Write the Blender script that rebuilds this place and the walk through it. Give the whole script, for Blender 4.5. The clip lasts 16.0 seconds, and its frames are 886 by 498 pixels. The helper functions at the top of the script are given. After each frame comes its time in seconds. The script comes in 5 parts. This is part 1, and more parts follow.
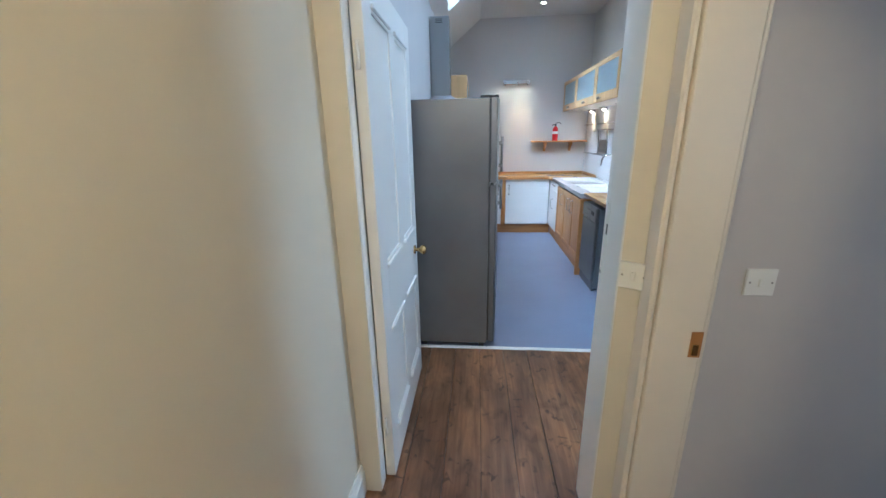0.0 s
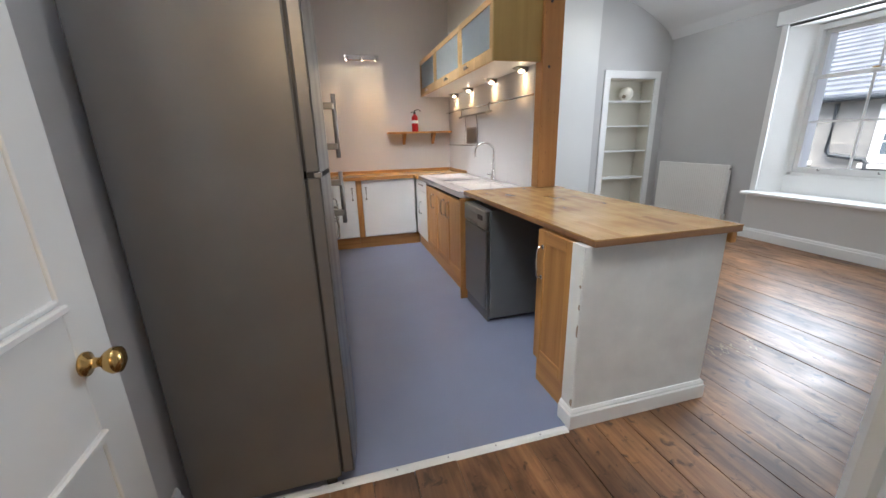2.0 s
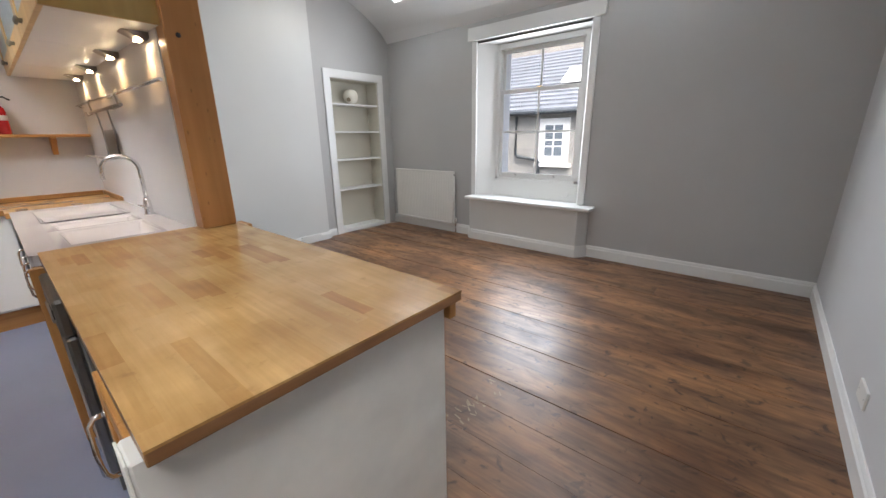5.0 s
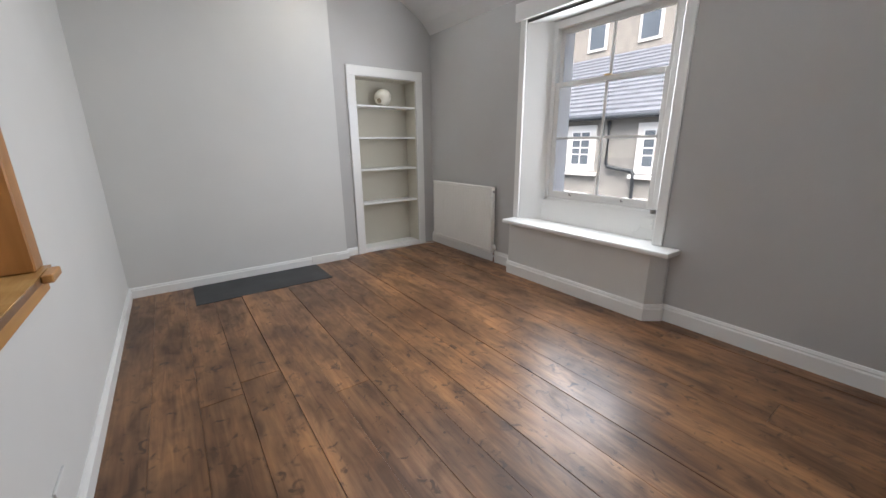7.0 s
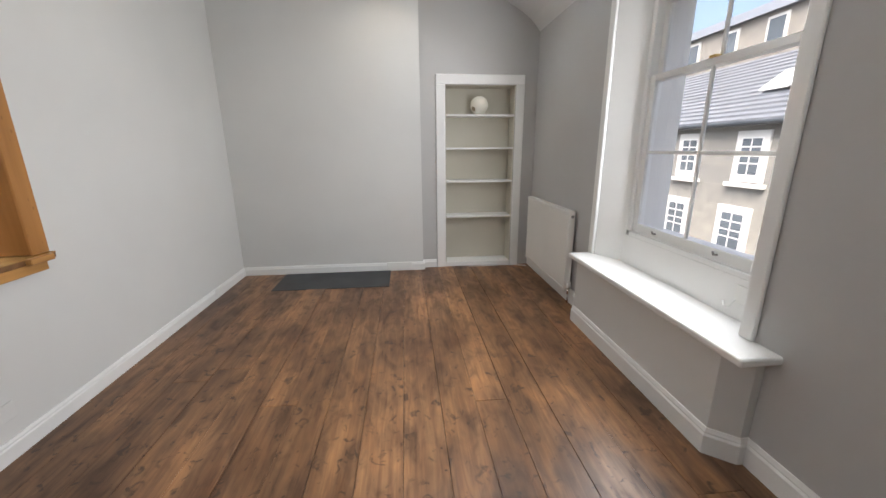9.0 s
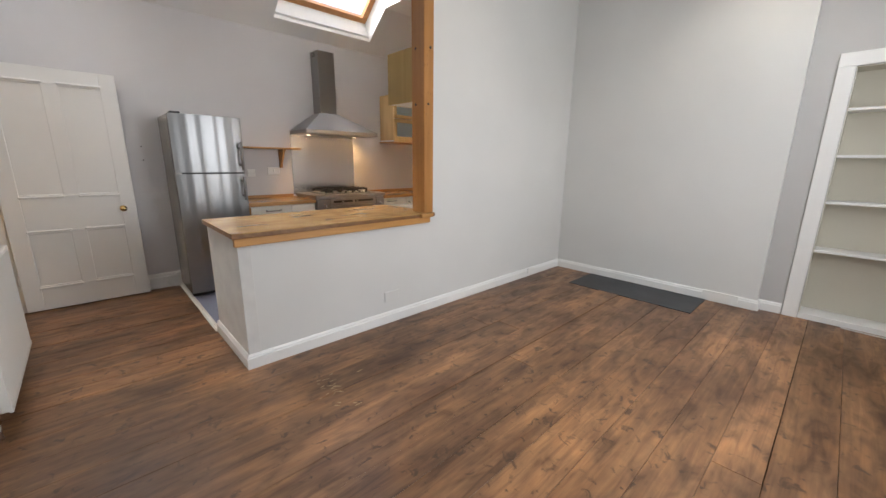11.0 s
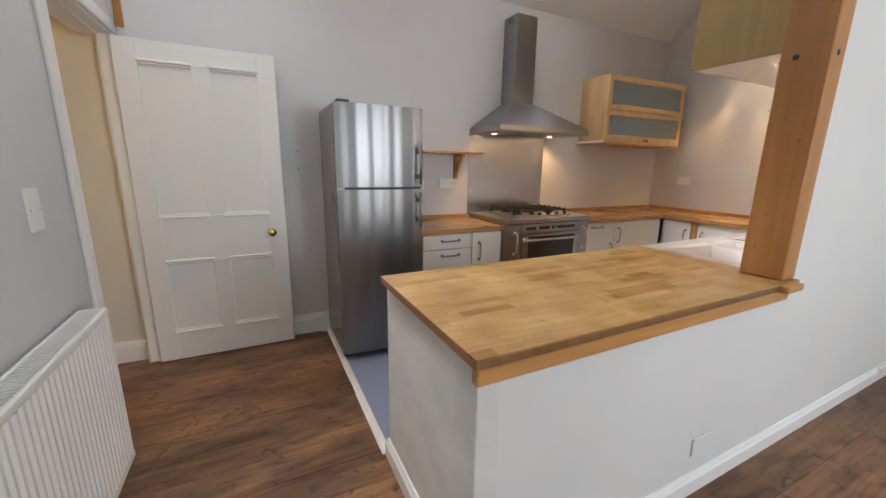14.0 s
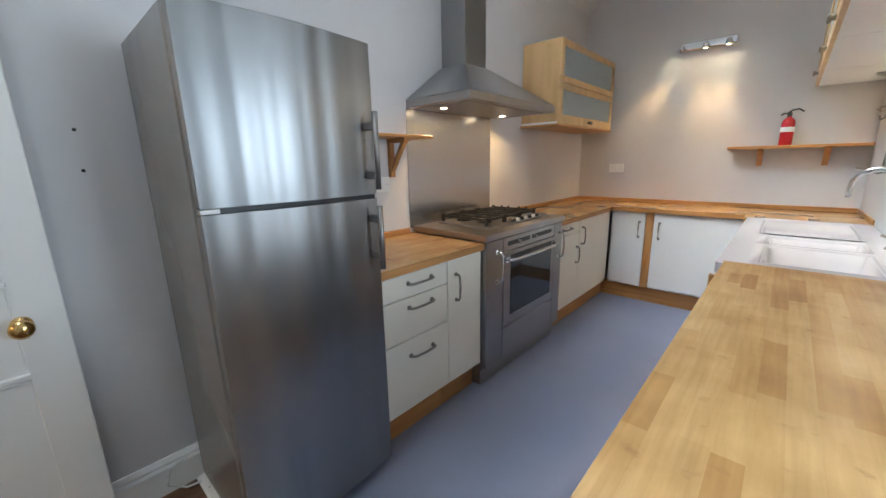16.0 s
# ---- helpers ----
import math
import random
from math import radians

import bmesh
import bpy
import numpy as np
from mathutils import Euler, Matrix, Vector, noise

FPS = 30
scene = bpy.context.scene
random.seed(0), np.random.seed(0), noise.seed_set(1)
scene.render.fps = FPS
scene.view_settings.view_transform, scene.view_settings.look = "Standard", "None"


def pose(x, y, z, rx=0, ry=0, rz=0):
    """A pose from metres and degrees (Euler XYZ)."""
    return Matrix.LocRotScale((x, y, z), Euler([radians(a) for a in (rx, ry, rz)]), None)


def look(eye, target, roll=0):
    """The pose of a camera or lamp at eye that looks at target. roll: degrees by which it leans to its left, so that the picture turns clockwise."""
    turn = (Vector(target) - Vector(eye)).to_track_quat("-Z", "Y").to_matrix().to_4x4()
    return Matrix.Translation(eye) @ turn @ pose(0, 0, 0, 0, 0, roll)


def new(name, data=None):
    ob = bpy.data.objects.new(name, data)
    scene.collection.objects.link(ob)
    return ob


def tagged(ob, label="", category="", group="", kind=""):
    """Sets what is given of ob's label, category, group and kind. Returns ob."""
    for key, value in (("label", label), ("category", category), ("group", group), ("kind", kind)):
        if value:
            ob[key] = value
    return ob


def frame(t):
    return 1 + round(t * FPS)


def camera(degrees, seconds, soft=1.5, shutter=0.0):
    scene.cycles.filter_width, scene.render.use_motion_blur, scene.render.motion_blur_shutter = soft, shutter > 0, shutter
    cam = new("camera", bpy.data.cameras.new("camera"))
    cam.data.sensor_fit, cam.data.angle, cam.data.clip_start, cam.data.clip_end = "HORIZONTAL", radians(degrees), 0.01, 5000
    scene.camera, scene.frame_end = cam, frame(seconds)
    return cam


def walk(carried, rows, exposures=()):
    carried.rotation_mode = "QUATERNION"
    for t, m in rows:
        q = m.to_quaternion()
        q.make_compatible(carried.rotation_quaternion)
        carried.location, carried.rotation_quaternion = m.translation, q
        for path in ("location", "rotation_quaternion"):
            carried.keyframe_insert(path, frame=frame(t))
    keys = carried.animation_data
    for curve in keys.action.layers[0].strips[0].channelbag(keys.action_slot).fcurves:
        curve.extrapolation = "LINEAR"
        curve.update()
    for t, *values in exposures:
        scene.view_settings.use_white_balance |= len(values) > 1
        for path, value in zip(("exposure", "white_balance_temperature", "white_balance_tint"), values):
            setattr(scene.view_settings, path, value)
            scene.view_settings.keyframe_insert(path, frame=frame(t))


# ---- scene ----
cam = camera(99.5, 16.0)
PATH = [
    (0, (0.342, 0.317, 1.533), (0.163, 2.223, 0.955), -1.2),
    (0.5, (0.404, 0.776, 1.492), (0.346, 2.69, 0.912), -1.2),
    (1, (0.405, 1.095, 1.414), (0.503, 3.012, 0.853), -1.5),
    (1.5, (0.453, 1.365, 1.362), (0.742, 3.262, 0.797), -1.7),
    (2, (0.521, 1.572, 1.32), (1.024, 3.424, 0.757), -1.5),
    (2.5, (0.562, 1.701, 1.303), (1.359, 3.445, 0.733), -1.5),
    (3, (0.624, 1.782, 1.295), (1.701, 3.366, 0.719), -1.2),
    (3.5, (0.739, 1.868, 1.319), (2.031, 3.28, 0.739), -1.0),
    (4, (0.879, 1.962, 1.342), (2.303, 3.243, 0.766), -0.9),
    (4.2, (0.951, 2.007, 1.361), (2.42, 3.236, 0.785), -0.9),
    (6.3, (2.285, 2.285, 1.353), (3.607, 3.68, 0.8), -0.6),
    (6.5, (2.367, 2.265, 1.365), (3.603, 3.738, 0.817), -0.6),
    (7, (2.693, 2.391, 1.358), (3.814, 3.957, 0.819), -0.6),
    (7.5, (3.087, 2.393, 1.374), (4.092, 4.039, 0.844), -0.7),
    (8, (3.484, 2.387, 1.398), (4.288, 4.143, 0.88), -0.7),
    (8.2, (3.644, 2.375, 1.431), (4.337, 4.176, 0.906), -0.9),
    (10.3, (4.669, 2.198, 1.405), (3.724, 3.897, 0.937), 0.5),
    (10.5, (4.722, 2.241, 1.38), (3.584, 3.819, 0.919), 0.1),
    (11, (4.724, 2.209, 1.358), (3.308, 3.547, 0.904), 0.7),
    (11.5, (4.687, 2.168, 1.355), (3.114, 3.318, 0.907), 0.8),
    (12, (4.56, 2.137, 1.411), (2.878, 3.116, 0.949), 1.2),
    (12.5, (4.303, 2.157, 1.414), (2.579, 3.058, 0.948), 1.2),
    (13, (3.903, 2.228, 1.404), (2.176, 3.125, 0.942), 1.2),
    (13.5, (3.446, 2.285, 1.402), (1.714, 3.176, 0.948), 1.2),
    (14, (2.962, 2.349, 1.38), (1.217, 3.223, 0.944), 0.9),
    (14.5, (2.532, 2.434, 1.38), (0.784, 3.302, 0.943), 0.4),
    (15, (2.15, 2.45, 1.357), (0.462, 3.433, 0.925), 0.1),
    (15.5, (1.854, 2.5, 1.351), (0.318, 3.699, 0.901), -0.3),
    (16, (1.634, 2.52, 1.343), (0.321, 3.959, 0.891), -1.1),
]
EXPOSURES = [
    (0.0, 2.22, 4350, -2), (1.0, 2.02, 4850, 3), (1.6, 1.92, 5450, 6), (2.5, 1.83, 5950, 7), (4.0, 1.77, 6050, 8),
    (7.0, 1.60, 6150, 10), (8.0, 1.56, 6300, 10), (10.5, 1.72, 6400, 10), (13.0, 1.78, 6250, 10), (14.0, 1.85, 6150, 9),
    (15.0, 2.0, 5650, 3), (16.0, 2.05, 5350, 1),
]
walk(cam, [(t, look(eye, target, roll)) for t, eye, target, roll in PATH], EXPOSURES)

# ---- world and lights ----
SUN_EL, SUN_ROT = 60.0, 230.0
world = bpy.data.worlds.new("sky")
scene.world = world
world.use_nodes = True
wn = world.node_tree.nodes
sky = wn.new("ShaderNodeTexSky")
sky.sky_type, sky.sun_disc = "NISHITA", False
sky.sun_elevation, sky.sun_rotation = radians(SUN_EL), radians(SUN_ROT)
sky.air_density, sky.dust_density, sky.ozone_density = 1.0, 7.5, 0.8
wn["Background"].inputs["Strength"].default_value = 0.15
world.node_tree.links.new(sky.outputs["Color"], wn["Background"].inputs["Color"])


def lamp(name, kind, m, energy, color, **kw):
    data = bpy.data.lights.new(name, kind)
    data.energy, data.color = energy, color
    for k, v in kw.items():
        if k == "size":
            data.size = v
        elif k == "size_y":
            data.shape, data.size_y = "RECTANGLE", v
        elif k == "angle":
            data.angle = radians(v)
        elif k == "spot":
            data.spot_size, data.spot_blend = radians(v), 0.7
        elif k == "radius":
            data.shadow_soft_size = v
    ob = new(name, data)
    ob.matrix_basis = m
    return ob


lamp("sun", "SUN", look((-6, -5, 10), (0, 0, 0)), 1.6, (1.0, 0.97, 0.93), angle=40)
# sky light standing in the openings
lamp("skylight_light", "AREA", look((0.30, 4.64, 3.62), (1.3, 4.64, 2.2)), 0.7, (0.80, 0.90, 1.0), size=1.1, size_y=0.8)
lamp("skylight_light", "AREA", look((0.30, 2.00, 3.62), (1.3, 2.0, 2.2)), 1.6, (0.84, 0.92, 1.0), size=0.7, size_y=0.8)
lamp("skylight_light", "AREA", look((5.10, 5.78, 3.60), (3.7, 5.4, 2.7)), 9, (0.93, 0.96, 1.0), size=0.7, size_y=0.7)
# this one shines through the added opening out of view
lamp("skylight_light", "AREA", look((5.10, 3.28, 3.60), (3.7, 3.6, 2.7)), 9, (0.93, 0.96, 1.0), size=0.7, size_y=0.7)
lamp("window_light", "AREA", look((5.785, 4.365, 1.62), (3.0, 4.365, 1.62)), 17, (0.97, 0.98, 1.0), size=1.0, size_y=1.4)

# ---- materials ----
MATS = {}


def nodes_of(name):
    m = bpy.data.materials.new(name)
    m.use_nodes = True
    return m, m.node_tree.nodes, m.node_tree.links, m.node_tree.nodes["Principled BSDF"]


def noise_tex(nodes, links, scale, detail=4, stretch=None, coord="Object"):
    tc = nodes.new("ShaderNodeTexCoord")
    tex = nodes.new("ShaderNodeTexNoise")
    tex.inputs["Scale"].default_value, tex.inputs["Detail"].default_value = scale, detail
    if stretch:
        mp = nodes.new("ShaderNodeMapping")
        mp.inputs["Scale"].default_value = stretch
        links.new(tc.outputs[coord], mp.inputs["Vector"])
        links.new(mp.outputs["Vector"], tex.inputs["Vector"])
    else:
        links.new(tc.outputs[coord], tex.inputs["Vector"])
    return tex


def mixed(nodes, links, a, b, fac, mode="MIX"):
    mx = nodes.new("ShaderNodeMix")
    mx.data_type, mx.blend_type = "RGBA", mode
    for sock, v in ((mx.inputs[0], fac), (mx.inputs[6], a), (mx.inputs[7], b)):
        if hasattr(v, "is_linked"):
            links.new(v, sock)
        elif isinstance(v, tuple):
            sock.default_value = (*v, 1)
        else:
            sock.default_value = v
    return mx.outputs[2]


class Out:
    """A colour result with the look of a node's outputs."""

    def __init__(self, sock):
        self.outputs = {"Color": sock}


def ramp(nodes, links, src, stops):
    """Blend the colours of the stops along a value, linearly between them."""
    col = stops[0][1]
    for (p0, _), (p1, c1) in zip(stops, stops[1:]):
        mr = nodes.new("ShaderNodeMapRange")
        mr.inputs["From Min"].default_value, mr.inputs["From Max"].default_value = p0, p1
        links.new(src, mr.inputs["Value"])
        col = mixed(nodes, links, col, c1, mr.outputs[0])
    return Out(col)


def bumped(nodes, links, bsdf, src, strength, dist=0.002):
    b = nodes.new("ShaderNodeBump")
    b.inputs["Strength"].default_value, b.inputs["Distance"].default_value = strength, dist
    links.new(src, b.inputs["Height"])
    links.new(b.outputs["Normal"], bsdf.inputs["Normal"])


def paint(name, c, rough=0.6, var=0.06, bump=0.15, big=1.3, fine=160, spec=0.5):
    """Painted or moulded surface: large soft unevenness and a fine texture."""
    m, n, l, b = nodes_of(name)
    t1, t2 = noise_tex(n, l, big, 5), noise_tex(n, l, fine, 3)
    lo, hi = tuple(v * (1 - var) for v in c), tuple(min(1, v * (1 + var)) for v in c)
    r = ramp(n, l, t1.outputs["Fac"], [(0.3, lo), (0.7, hi)])
    l.new(r.outputs["Color"], b.inputs["Base Color"])
    b.inputs["Roughness"].default_value = rough
    b.inputs["Specular IOR Level"].default_value = spec
    if bump:
        bumped(n, l, b, t2.outputs["Fac"], bump, 0.001)
    return m


def metal(name, c, rough, brush=None, aniso=0.0):
    m, n, l, b = nodes_of(name)
    b.inputs["Metallic"].default_value = 1.0
    if brush:
        t = noise_tex(n, l, 90, 2, brush)
        b.inputs["Base Color"].default_value, b.inputs["Roughness"].default_value = (*c, 1), rough
        if aniso:
            tan = n.new("ShaderNodeTangent")
            tan.direction_type, tan.axis = "RADIAL", "Z"
            l.new(tan.outputs[0], b.inputs["Tangent"])
            b.inputs["Anisotropic"].default_value = aniso
        bumped(n, l, b, t.outputs["Fac"], 0.10, 0.0005)
    else:
        b.inputs["Roughness"].default_value = rough
        b.inputs["Base Color"].default_value = (*c, 1)
    return m


def wood(name, dark, light, rough=0.45, axis=1, scale=1.0, rnd=0.35, knots=0.0, wear=0.0):
    """Timber with long grain along one axis, varied from piece to piece."""
    m, n, l, b = nodes_of(name)
    st = [14.0, 14.0, 14.0]
    st[axis] = 0.9
    info = n.new("ShaderNodeObjectInfo")
    tc = n.new("ShaderNodeTexCoord")
    off = n.new("ShaderNodeVectorMath")
    off.operation = "MULTIPLY_ADD"
    comb = n.new("ShaderNodeCombineXYZ")
    for k in range(3):
        l.new(info.outputs["Random"], comb.inputs[k])
    l.new(comb.outputs[0], off.inputs[0])
    off.inputs[1].default_value = (37.0, 53.0, 19.0)
    l.new(tc.outputs["Object"], off.inputs[2])
    mp = n.new("ShaderNodeMapping")
    mp.inputs["Scale"].default_value = tuple(s * scale for s in st)
    l.new(off.outputs[0], mp.inputs["Vector"])
    g = n.new("ShaderNodeTexNoise")
    g.inputs["Scale"].default_value, g.inputs["Detail"].default_value, g.inputs["Distortion"].default_value = 2.2, 7, 0.6
    l.new(mp.outputs["Vector"], g.inputs["Vector"])
    r = ramp(n, l, g.outputs["Fac"], [(0.28, dark), (0.5, tuple((a + c) / 2 for a, c in zip(dark, light))), (0.74, light)])
    col = r.outputs["Color"]
    hsv = n.new("ShaderNodeHueSaturation")
    mr = n.new("ShaderNodeMapRange")
    mr.inputs["To Min"].default_value, mr.inputs["To Max"].default_value = 1 - rnd, 1 + rnd
    l.new(info.outputs["Random"], mr.inputs["Value"])
    l.new(mr.outputs[0], hsv.inputs["Value"])
    l.new(col, hsv.inputs["Color"])
    col = hsv.outputs["Color"]
    if knots:
        v = n.new("ShaderNodeTexVoronoi")
        mpk = n.new("ShaderNodeMapping")
        ks = [5.5, 5.5, 5.5]
        ks[axis] = 2.4
        mpk.inputs["Scale"].default_value = tuple(ks)
        l.new(off.outputs[0], mpk.inputs["Vector"])
        l.new(mpk.outputs["Vector"], v.inputs["Vector"])
        kr = ramp(n, l, v.outputs["Distance"], [(0.05, (knots,) * 3), (0.16, (0, 0, 0))])
        col = mixed(n, l, col, tuple(a * 0.35 for a in dark), kr.outputs["Color"])
    st2 = noise_tex(n, l, 1.7, 6)
    sr = ramp(n, l, st2.outputs["Fac"], [(0.35, (0.62, 0.60, 0.60)), (0.62, (1.12, 1.1, 1.08))])
    col = mixed(n, l, col, sr.outputs["Color"], 0.8 if wear else 0.35, "MULTIPLY")
    if wear:
        sc = noise_tex(n, l, 9, 8, (1, 0.45, 1))
        wr = ramp(n, l, sc.outputs["Fac"], [(0.60, (0, 0, 0)), (0.78, (wear,) * 3)])
        col = mixed(n, l, col, tuple(min(1, a * 1.7) for a in light), wr.outputs["Color"])
    l.new(col, b.inputs["Base Color"])
    rr = ramp(n, l, st2.outputs["Fac"], [(0.3, (rough * 0.75,) * 3), (0.7, (min(1, rough * 1.3),) * 3)])
    l.new(rr.outputs["Color"], b.inputs["Roughness"])
    bumped(n, l, b, g.outputs["Fac"], 0.25, 0.002)
    return m


def floorboard(name):
    """Old stained pine: long grain, golden worn patches, dark flecks and knots."""
    m, n, l, b = nodes_of(name)
    info, tc = n.new("ShaderNodeObjectInfo"), n.new("ShaderNodeTexCoord")
    geo = n.new("ShaderNodeNewGeometry")
    comb, off = n.new("ShaderNodeCombineXYZ"), n.new("ShaderNodeVectorMath")
    for k in range(3):
        l.new(info.outputs["Random"], comb.inputs[k])
    off.operation = "MULTIPLY_ADD"
    off.inputs[1].default_value = (37.0, 53.0, 19.0)
    l.new(comb.outputs[0], off.inputs[0])
    l.new(tc.outputs["Object"], off.inputs[2])

    def tex(vec, scale, st, detail=6, dist=0.0):
        mp, t = n.new("ShaderNodeMapping"), n.new("ShaderNodeTexNoise")
        mp.inputs["Scale"].default_value = st
        t.inputs["Scale"].default_value, t.inputs["Detail"].default_value, t.inputs["Distortion"].default_value = scale, detail, dist
        l.new(vec, mp.inputs["Vector"])
        l.new(mp.outputs["Vector"], t.inputs["Vector"])
        return t.outputs["Fac"]
    grain = tex(off.outputs[0], 3.0, (12, 0.8, 12), 8, 1.0)
    patch = tex(geo.outputs["Position"], 1.6, (2.4, 0.7, 1), 7, 0.4)
    spots = tex(off.outputs[0], 9.0, (1.3, 0.5, 1), 5, 0.8)
    flecks = tex(off.outputs[0], 15.0, (1.2, 1.0, 1), 4, 0.8)
    col = ramp(n, l, grain, [(0.24, (0.112, 0.052, 0.025)), (0.50, (0.178, 0.091, 0.043)), (0.76, (0.235, 0.128, 0.061))]).outputs["Color"]
    lift = ramp(n, l, patch, [(0.31, (0.46, 0.38, 0.33)), (0.50, (0.97, 0.96, 0.95)), (0.69, (1.75, 1.70, 1.58))]).outputs["Color"]
    col = mixed(n, l, col, lift, 0.85, "MULTIPLY")
    sp = ramp(n, l, spots, [(0.30, (0.45, 0.42, 0.40)), (0.48, (1.0, 1.0, 1.0)), (0.70, (1.45, 1.38, 1.25))]).outputs["Color"]
    col = mixed(n, l, col, sp, 0.75, "MULTIPLY")
    fl = ramp(n, l, flecks, [(0.60, (0, 0, 0)), (0.70, (0.75, 0.75, 0.75))]).outputs["Color"]
    col = mixed(n, l, col, (0.035, 0.018, 0.010), fl)
    hsv, mr = n.new("ShaderNodeHueSaturation"), n.new("ShaderNodeMapRange")
    mr.inputs["To Min"].default_value, mr.inputs["To Max"].default_value = 0.86, 1.16
    l.new(info.outputs["Random"], mr.inputs["Value"])
    l.new(mr.outputs[0], hsv.inputs["Value"])
    l.new(col, hsv.inputs["Color"])
    l.new(hsv.outputs["Color"], b.inputs["Base Color"])
    rr = ramp(n, l, spots, [(0.30, (0.46,) * 3), (0.65, (0.31,) * 3)])
    l.new(rr.outputs["Color"], b.inputs["Roughness"])
    bumped(n, l, b, spots, 0.35, 0.003)
    return m


def stave_wood(name, along):
    """Oiled worktop staves: a tone for each stave, fine grain along it and a few stains."""
    m, n, l, b = nodes_of(name)
    info, geo = n.new("ShaderNodeObjectInfo"), n.new("ShaderNodeNewGeometry")
    tone = ramp(n, l, info.outputs["Random"], [(0.0, (0.42, 0.255, 0.096)), (0.50, (0.465, 0.295, 0.118)), (0.82, (0.395, 0.232, 0.084)), (0.96, (0.325, 0.178, 0.062))])
    mp, g = n.new("ShaderNodeMapping"), n.new("ShaderNodeTexNoise")
    mp.inputs["Scale"].default_value = (40, 2.5, 40) if along == "y" else (2.5, 40, 40)
    g.inputs["Scale"].default_value, g.inputs["Detail"].default_value = 2.0, 4
    l.new(geo.outputs["Position"], mp.inputs["Vector"])
    l.new(mp.outputs["Vector"], g.inputs["Vector"])
    gr = ramp(n, l, g.outputs["Fac"], [(0.25, (0.86, 0.84, 0.82)), (0.75, (1.10, 1.10, 1.10))])
    col = mixed(n, l, tone.outputs["Color"], gr.outputs["Color"], 1.0, "MULTIPLY")
    s = n.new("ShaderNodeTexNoise")
    s.inputs["Scale"].default_value, s.inputs["Detail"].default_value = 4.5, 5
    l.new(geo.outputs["Position"], s.inputs["Vector"])
    sr = ramp(n, l, s.outputs["Fac"], [(0.30, (0.78, 0.72, 0.66)), (0.70, (1.14, 1.16, 1.18))])
    col = mixed(n, l, col, sr.outputs["Color"], 1.0, "MULTIPLY")
    k = n.new("ShaderNodeTexNoise")
    k.inputs["Scale"].default_value, k.inputs["Detail"].default_value = 24, 4
    l.new(geo.outputs["Position"], k.inputs["Vector"])
    kr = ramp(n, l, k.outputs["Fac"], [(0.62, (0, 0, 0)), (0.74, (0.5, 0.5, 0.5))])
    col = mixed(n, l, col, (0.24, 0.13, 0.055), kr.outputs["Color"])
    l.new(col, b.inputs["Base Color"])
    b.inputs["Roughness"].default_value = 0.25
    bumped(n, l, b, s.outputs["Fac"], 0.15, 0.003)
    return m


def glass(name, rough=0.0, tint=(1, 1, 1), frost=False):
    m, n, l, b = nodes_of(name)
    b.inputs["Base Color"].default_value = (*tint, 1)
    b.inputs["Roughness"].default_value = rough
    b.inputs["Transmission Weight"].default_value = 0.75 if frost else 1.0
    b.inputs["IOR"].default_value = 1.45
    if frost:
        t = noise_tex(n, l, 25, 3)
        rr = ramp(n, l, t.outputs["Fac"], [(0.3, (rough * 0.85,) * 3), (0.7, (rough * 1.15,) * 3)])
        l.new(rr.outputs["Color"], b.inputs["Roughness"])
    return m


def glow(name, c, strength):
    m, n, l, b = nodes_of(name)
    b.inputs["Emission Color"].default_value = (*c, 1)
    b.inputs["Emission Strength"].default_value = strength
    return m


def coursed_stone(name, a, c):
    m, n, l, b = nodes_of(name)
    tc = n.new("ShaderNodeTexCoord")
    mp = n.new("ShaderNodeMapping")
    mp.inputs["Rotation"].default_value = (radians(90), 0, radians(90))
    br = n.new("ShaderNodeTexBrick")
    br.inputs["Scale"].default_value, br.inputs["Mortar Size"].default_value = 1.0, 0.02
    br.inputs["Brick Width"].default_value, br.inputs["Row Height"].default_value = 0.62, 0.3
    br.inputs["Color1"].default_value, br.inputs["Color2"].default_value = (*a, 1), (*c, 1)
    br.inputs["Mortar"].default_value = (0.32, 0.30, 0.27, 1)
    l.new(tc.outputs["Object"], mp.inputs["Vector"])
    l.new(mp.outputs["Vector"], br.inputs["Vector"])
    t = noise_tex(n, l, 3.0, 6)
    r = ramp(n, l, t.outputs["Fac"], [(0.3, (0.7, 0.7, 0.7)), (0.7, (1.15, 1.12, 1.08))])
    l.new(mixed(n, l, br.outputs["Color"], r.outputs["Color"], 0.8, "MULTIPLY"), b.inputs["Base Color"])
    b.inputs["Roughness"].default_value = 0.9
    bumped(n, l, b, br.outputs["Fac"], 0.5, 0.02)
    return m


WALL = paint("pale_wall_paint", (0.66, 0.66, 0.64), 0.75, 0.03, 0.12)
# same paint as WALL, darkened: shade of the east and recess walls in the colour
WALL_SHADED = paint("shaded_wall_paint", (0.48, 0.475, 0.465), 0.75, 0.03, 0.12)
PLASTER = paint("rough_painted_plaster", (0.66, 0.655, 0.63), 0.7, 0.07, 0.6, 7, 38)
SOUTH = paint("soft_grey_wall_paint", (0.62, 0.625, 0.63), 0.75, 0.03, 0.12)
KWALL = paint("kitchen_wall_paint", (0.62, 0.61, 0.615), 0.6, 0.03, 0.12)
CREAM = paint("cream_wall_paint", (0.68, 0.635, 0.53), 0.7, 0.03, 0.12)
RECESS = paint("recess_paint", (0.62, 0.59, 0.50), 0.7, 0.03, 0.12)
CEIL = paint("ceiling_paint", (0.74, 0.74, 0.73), 0.8, 0.02, 0.1)
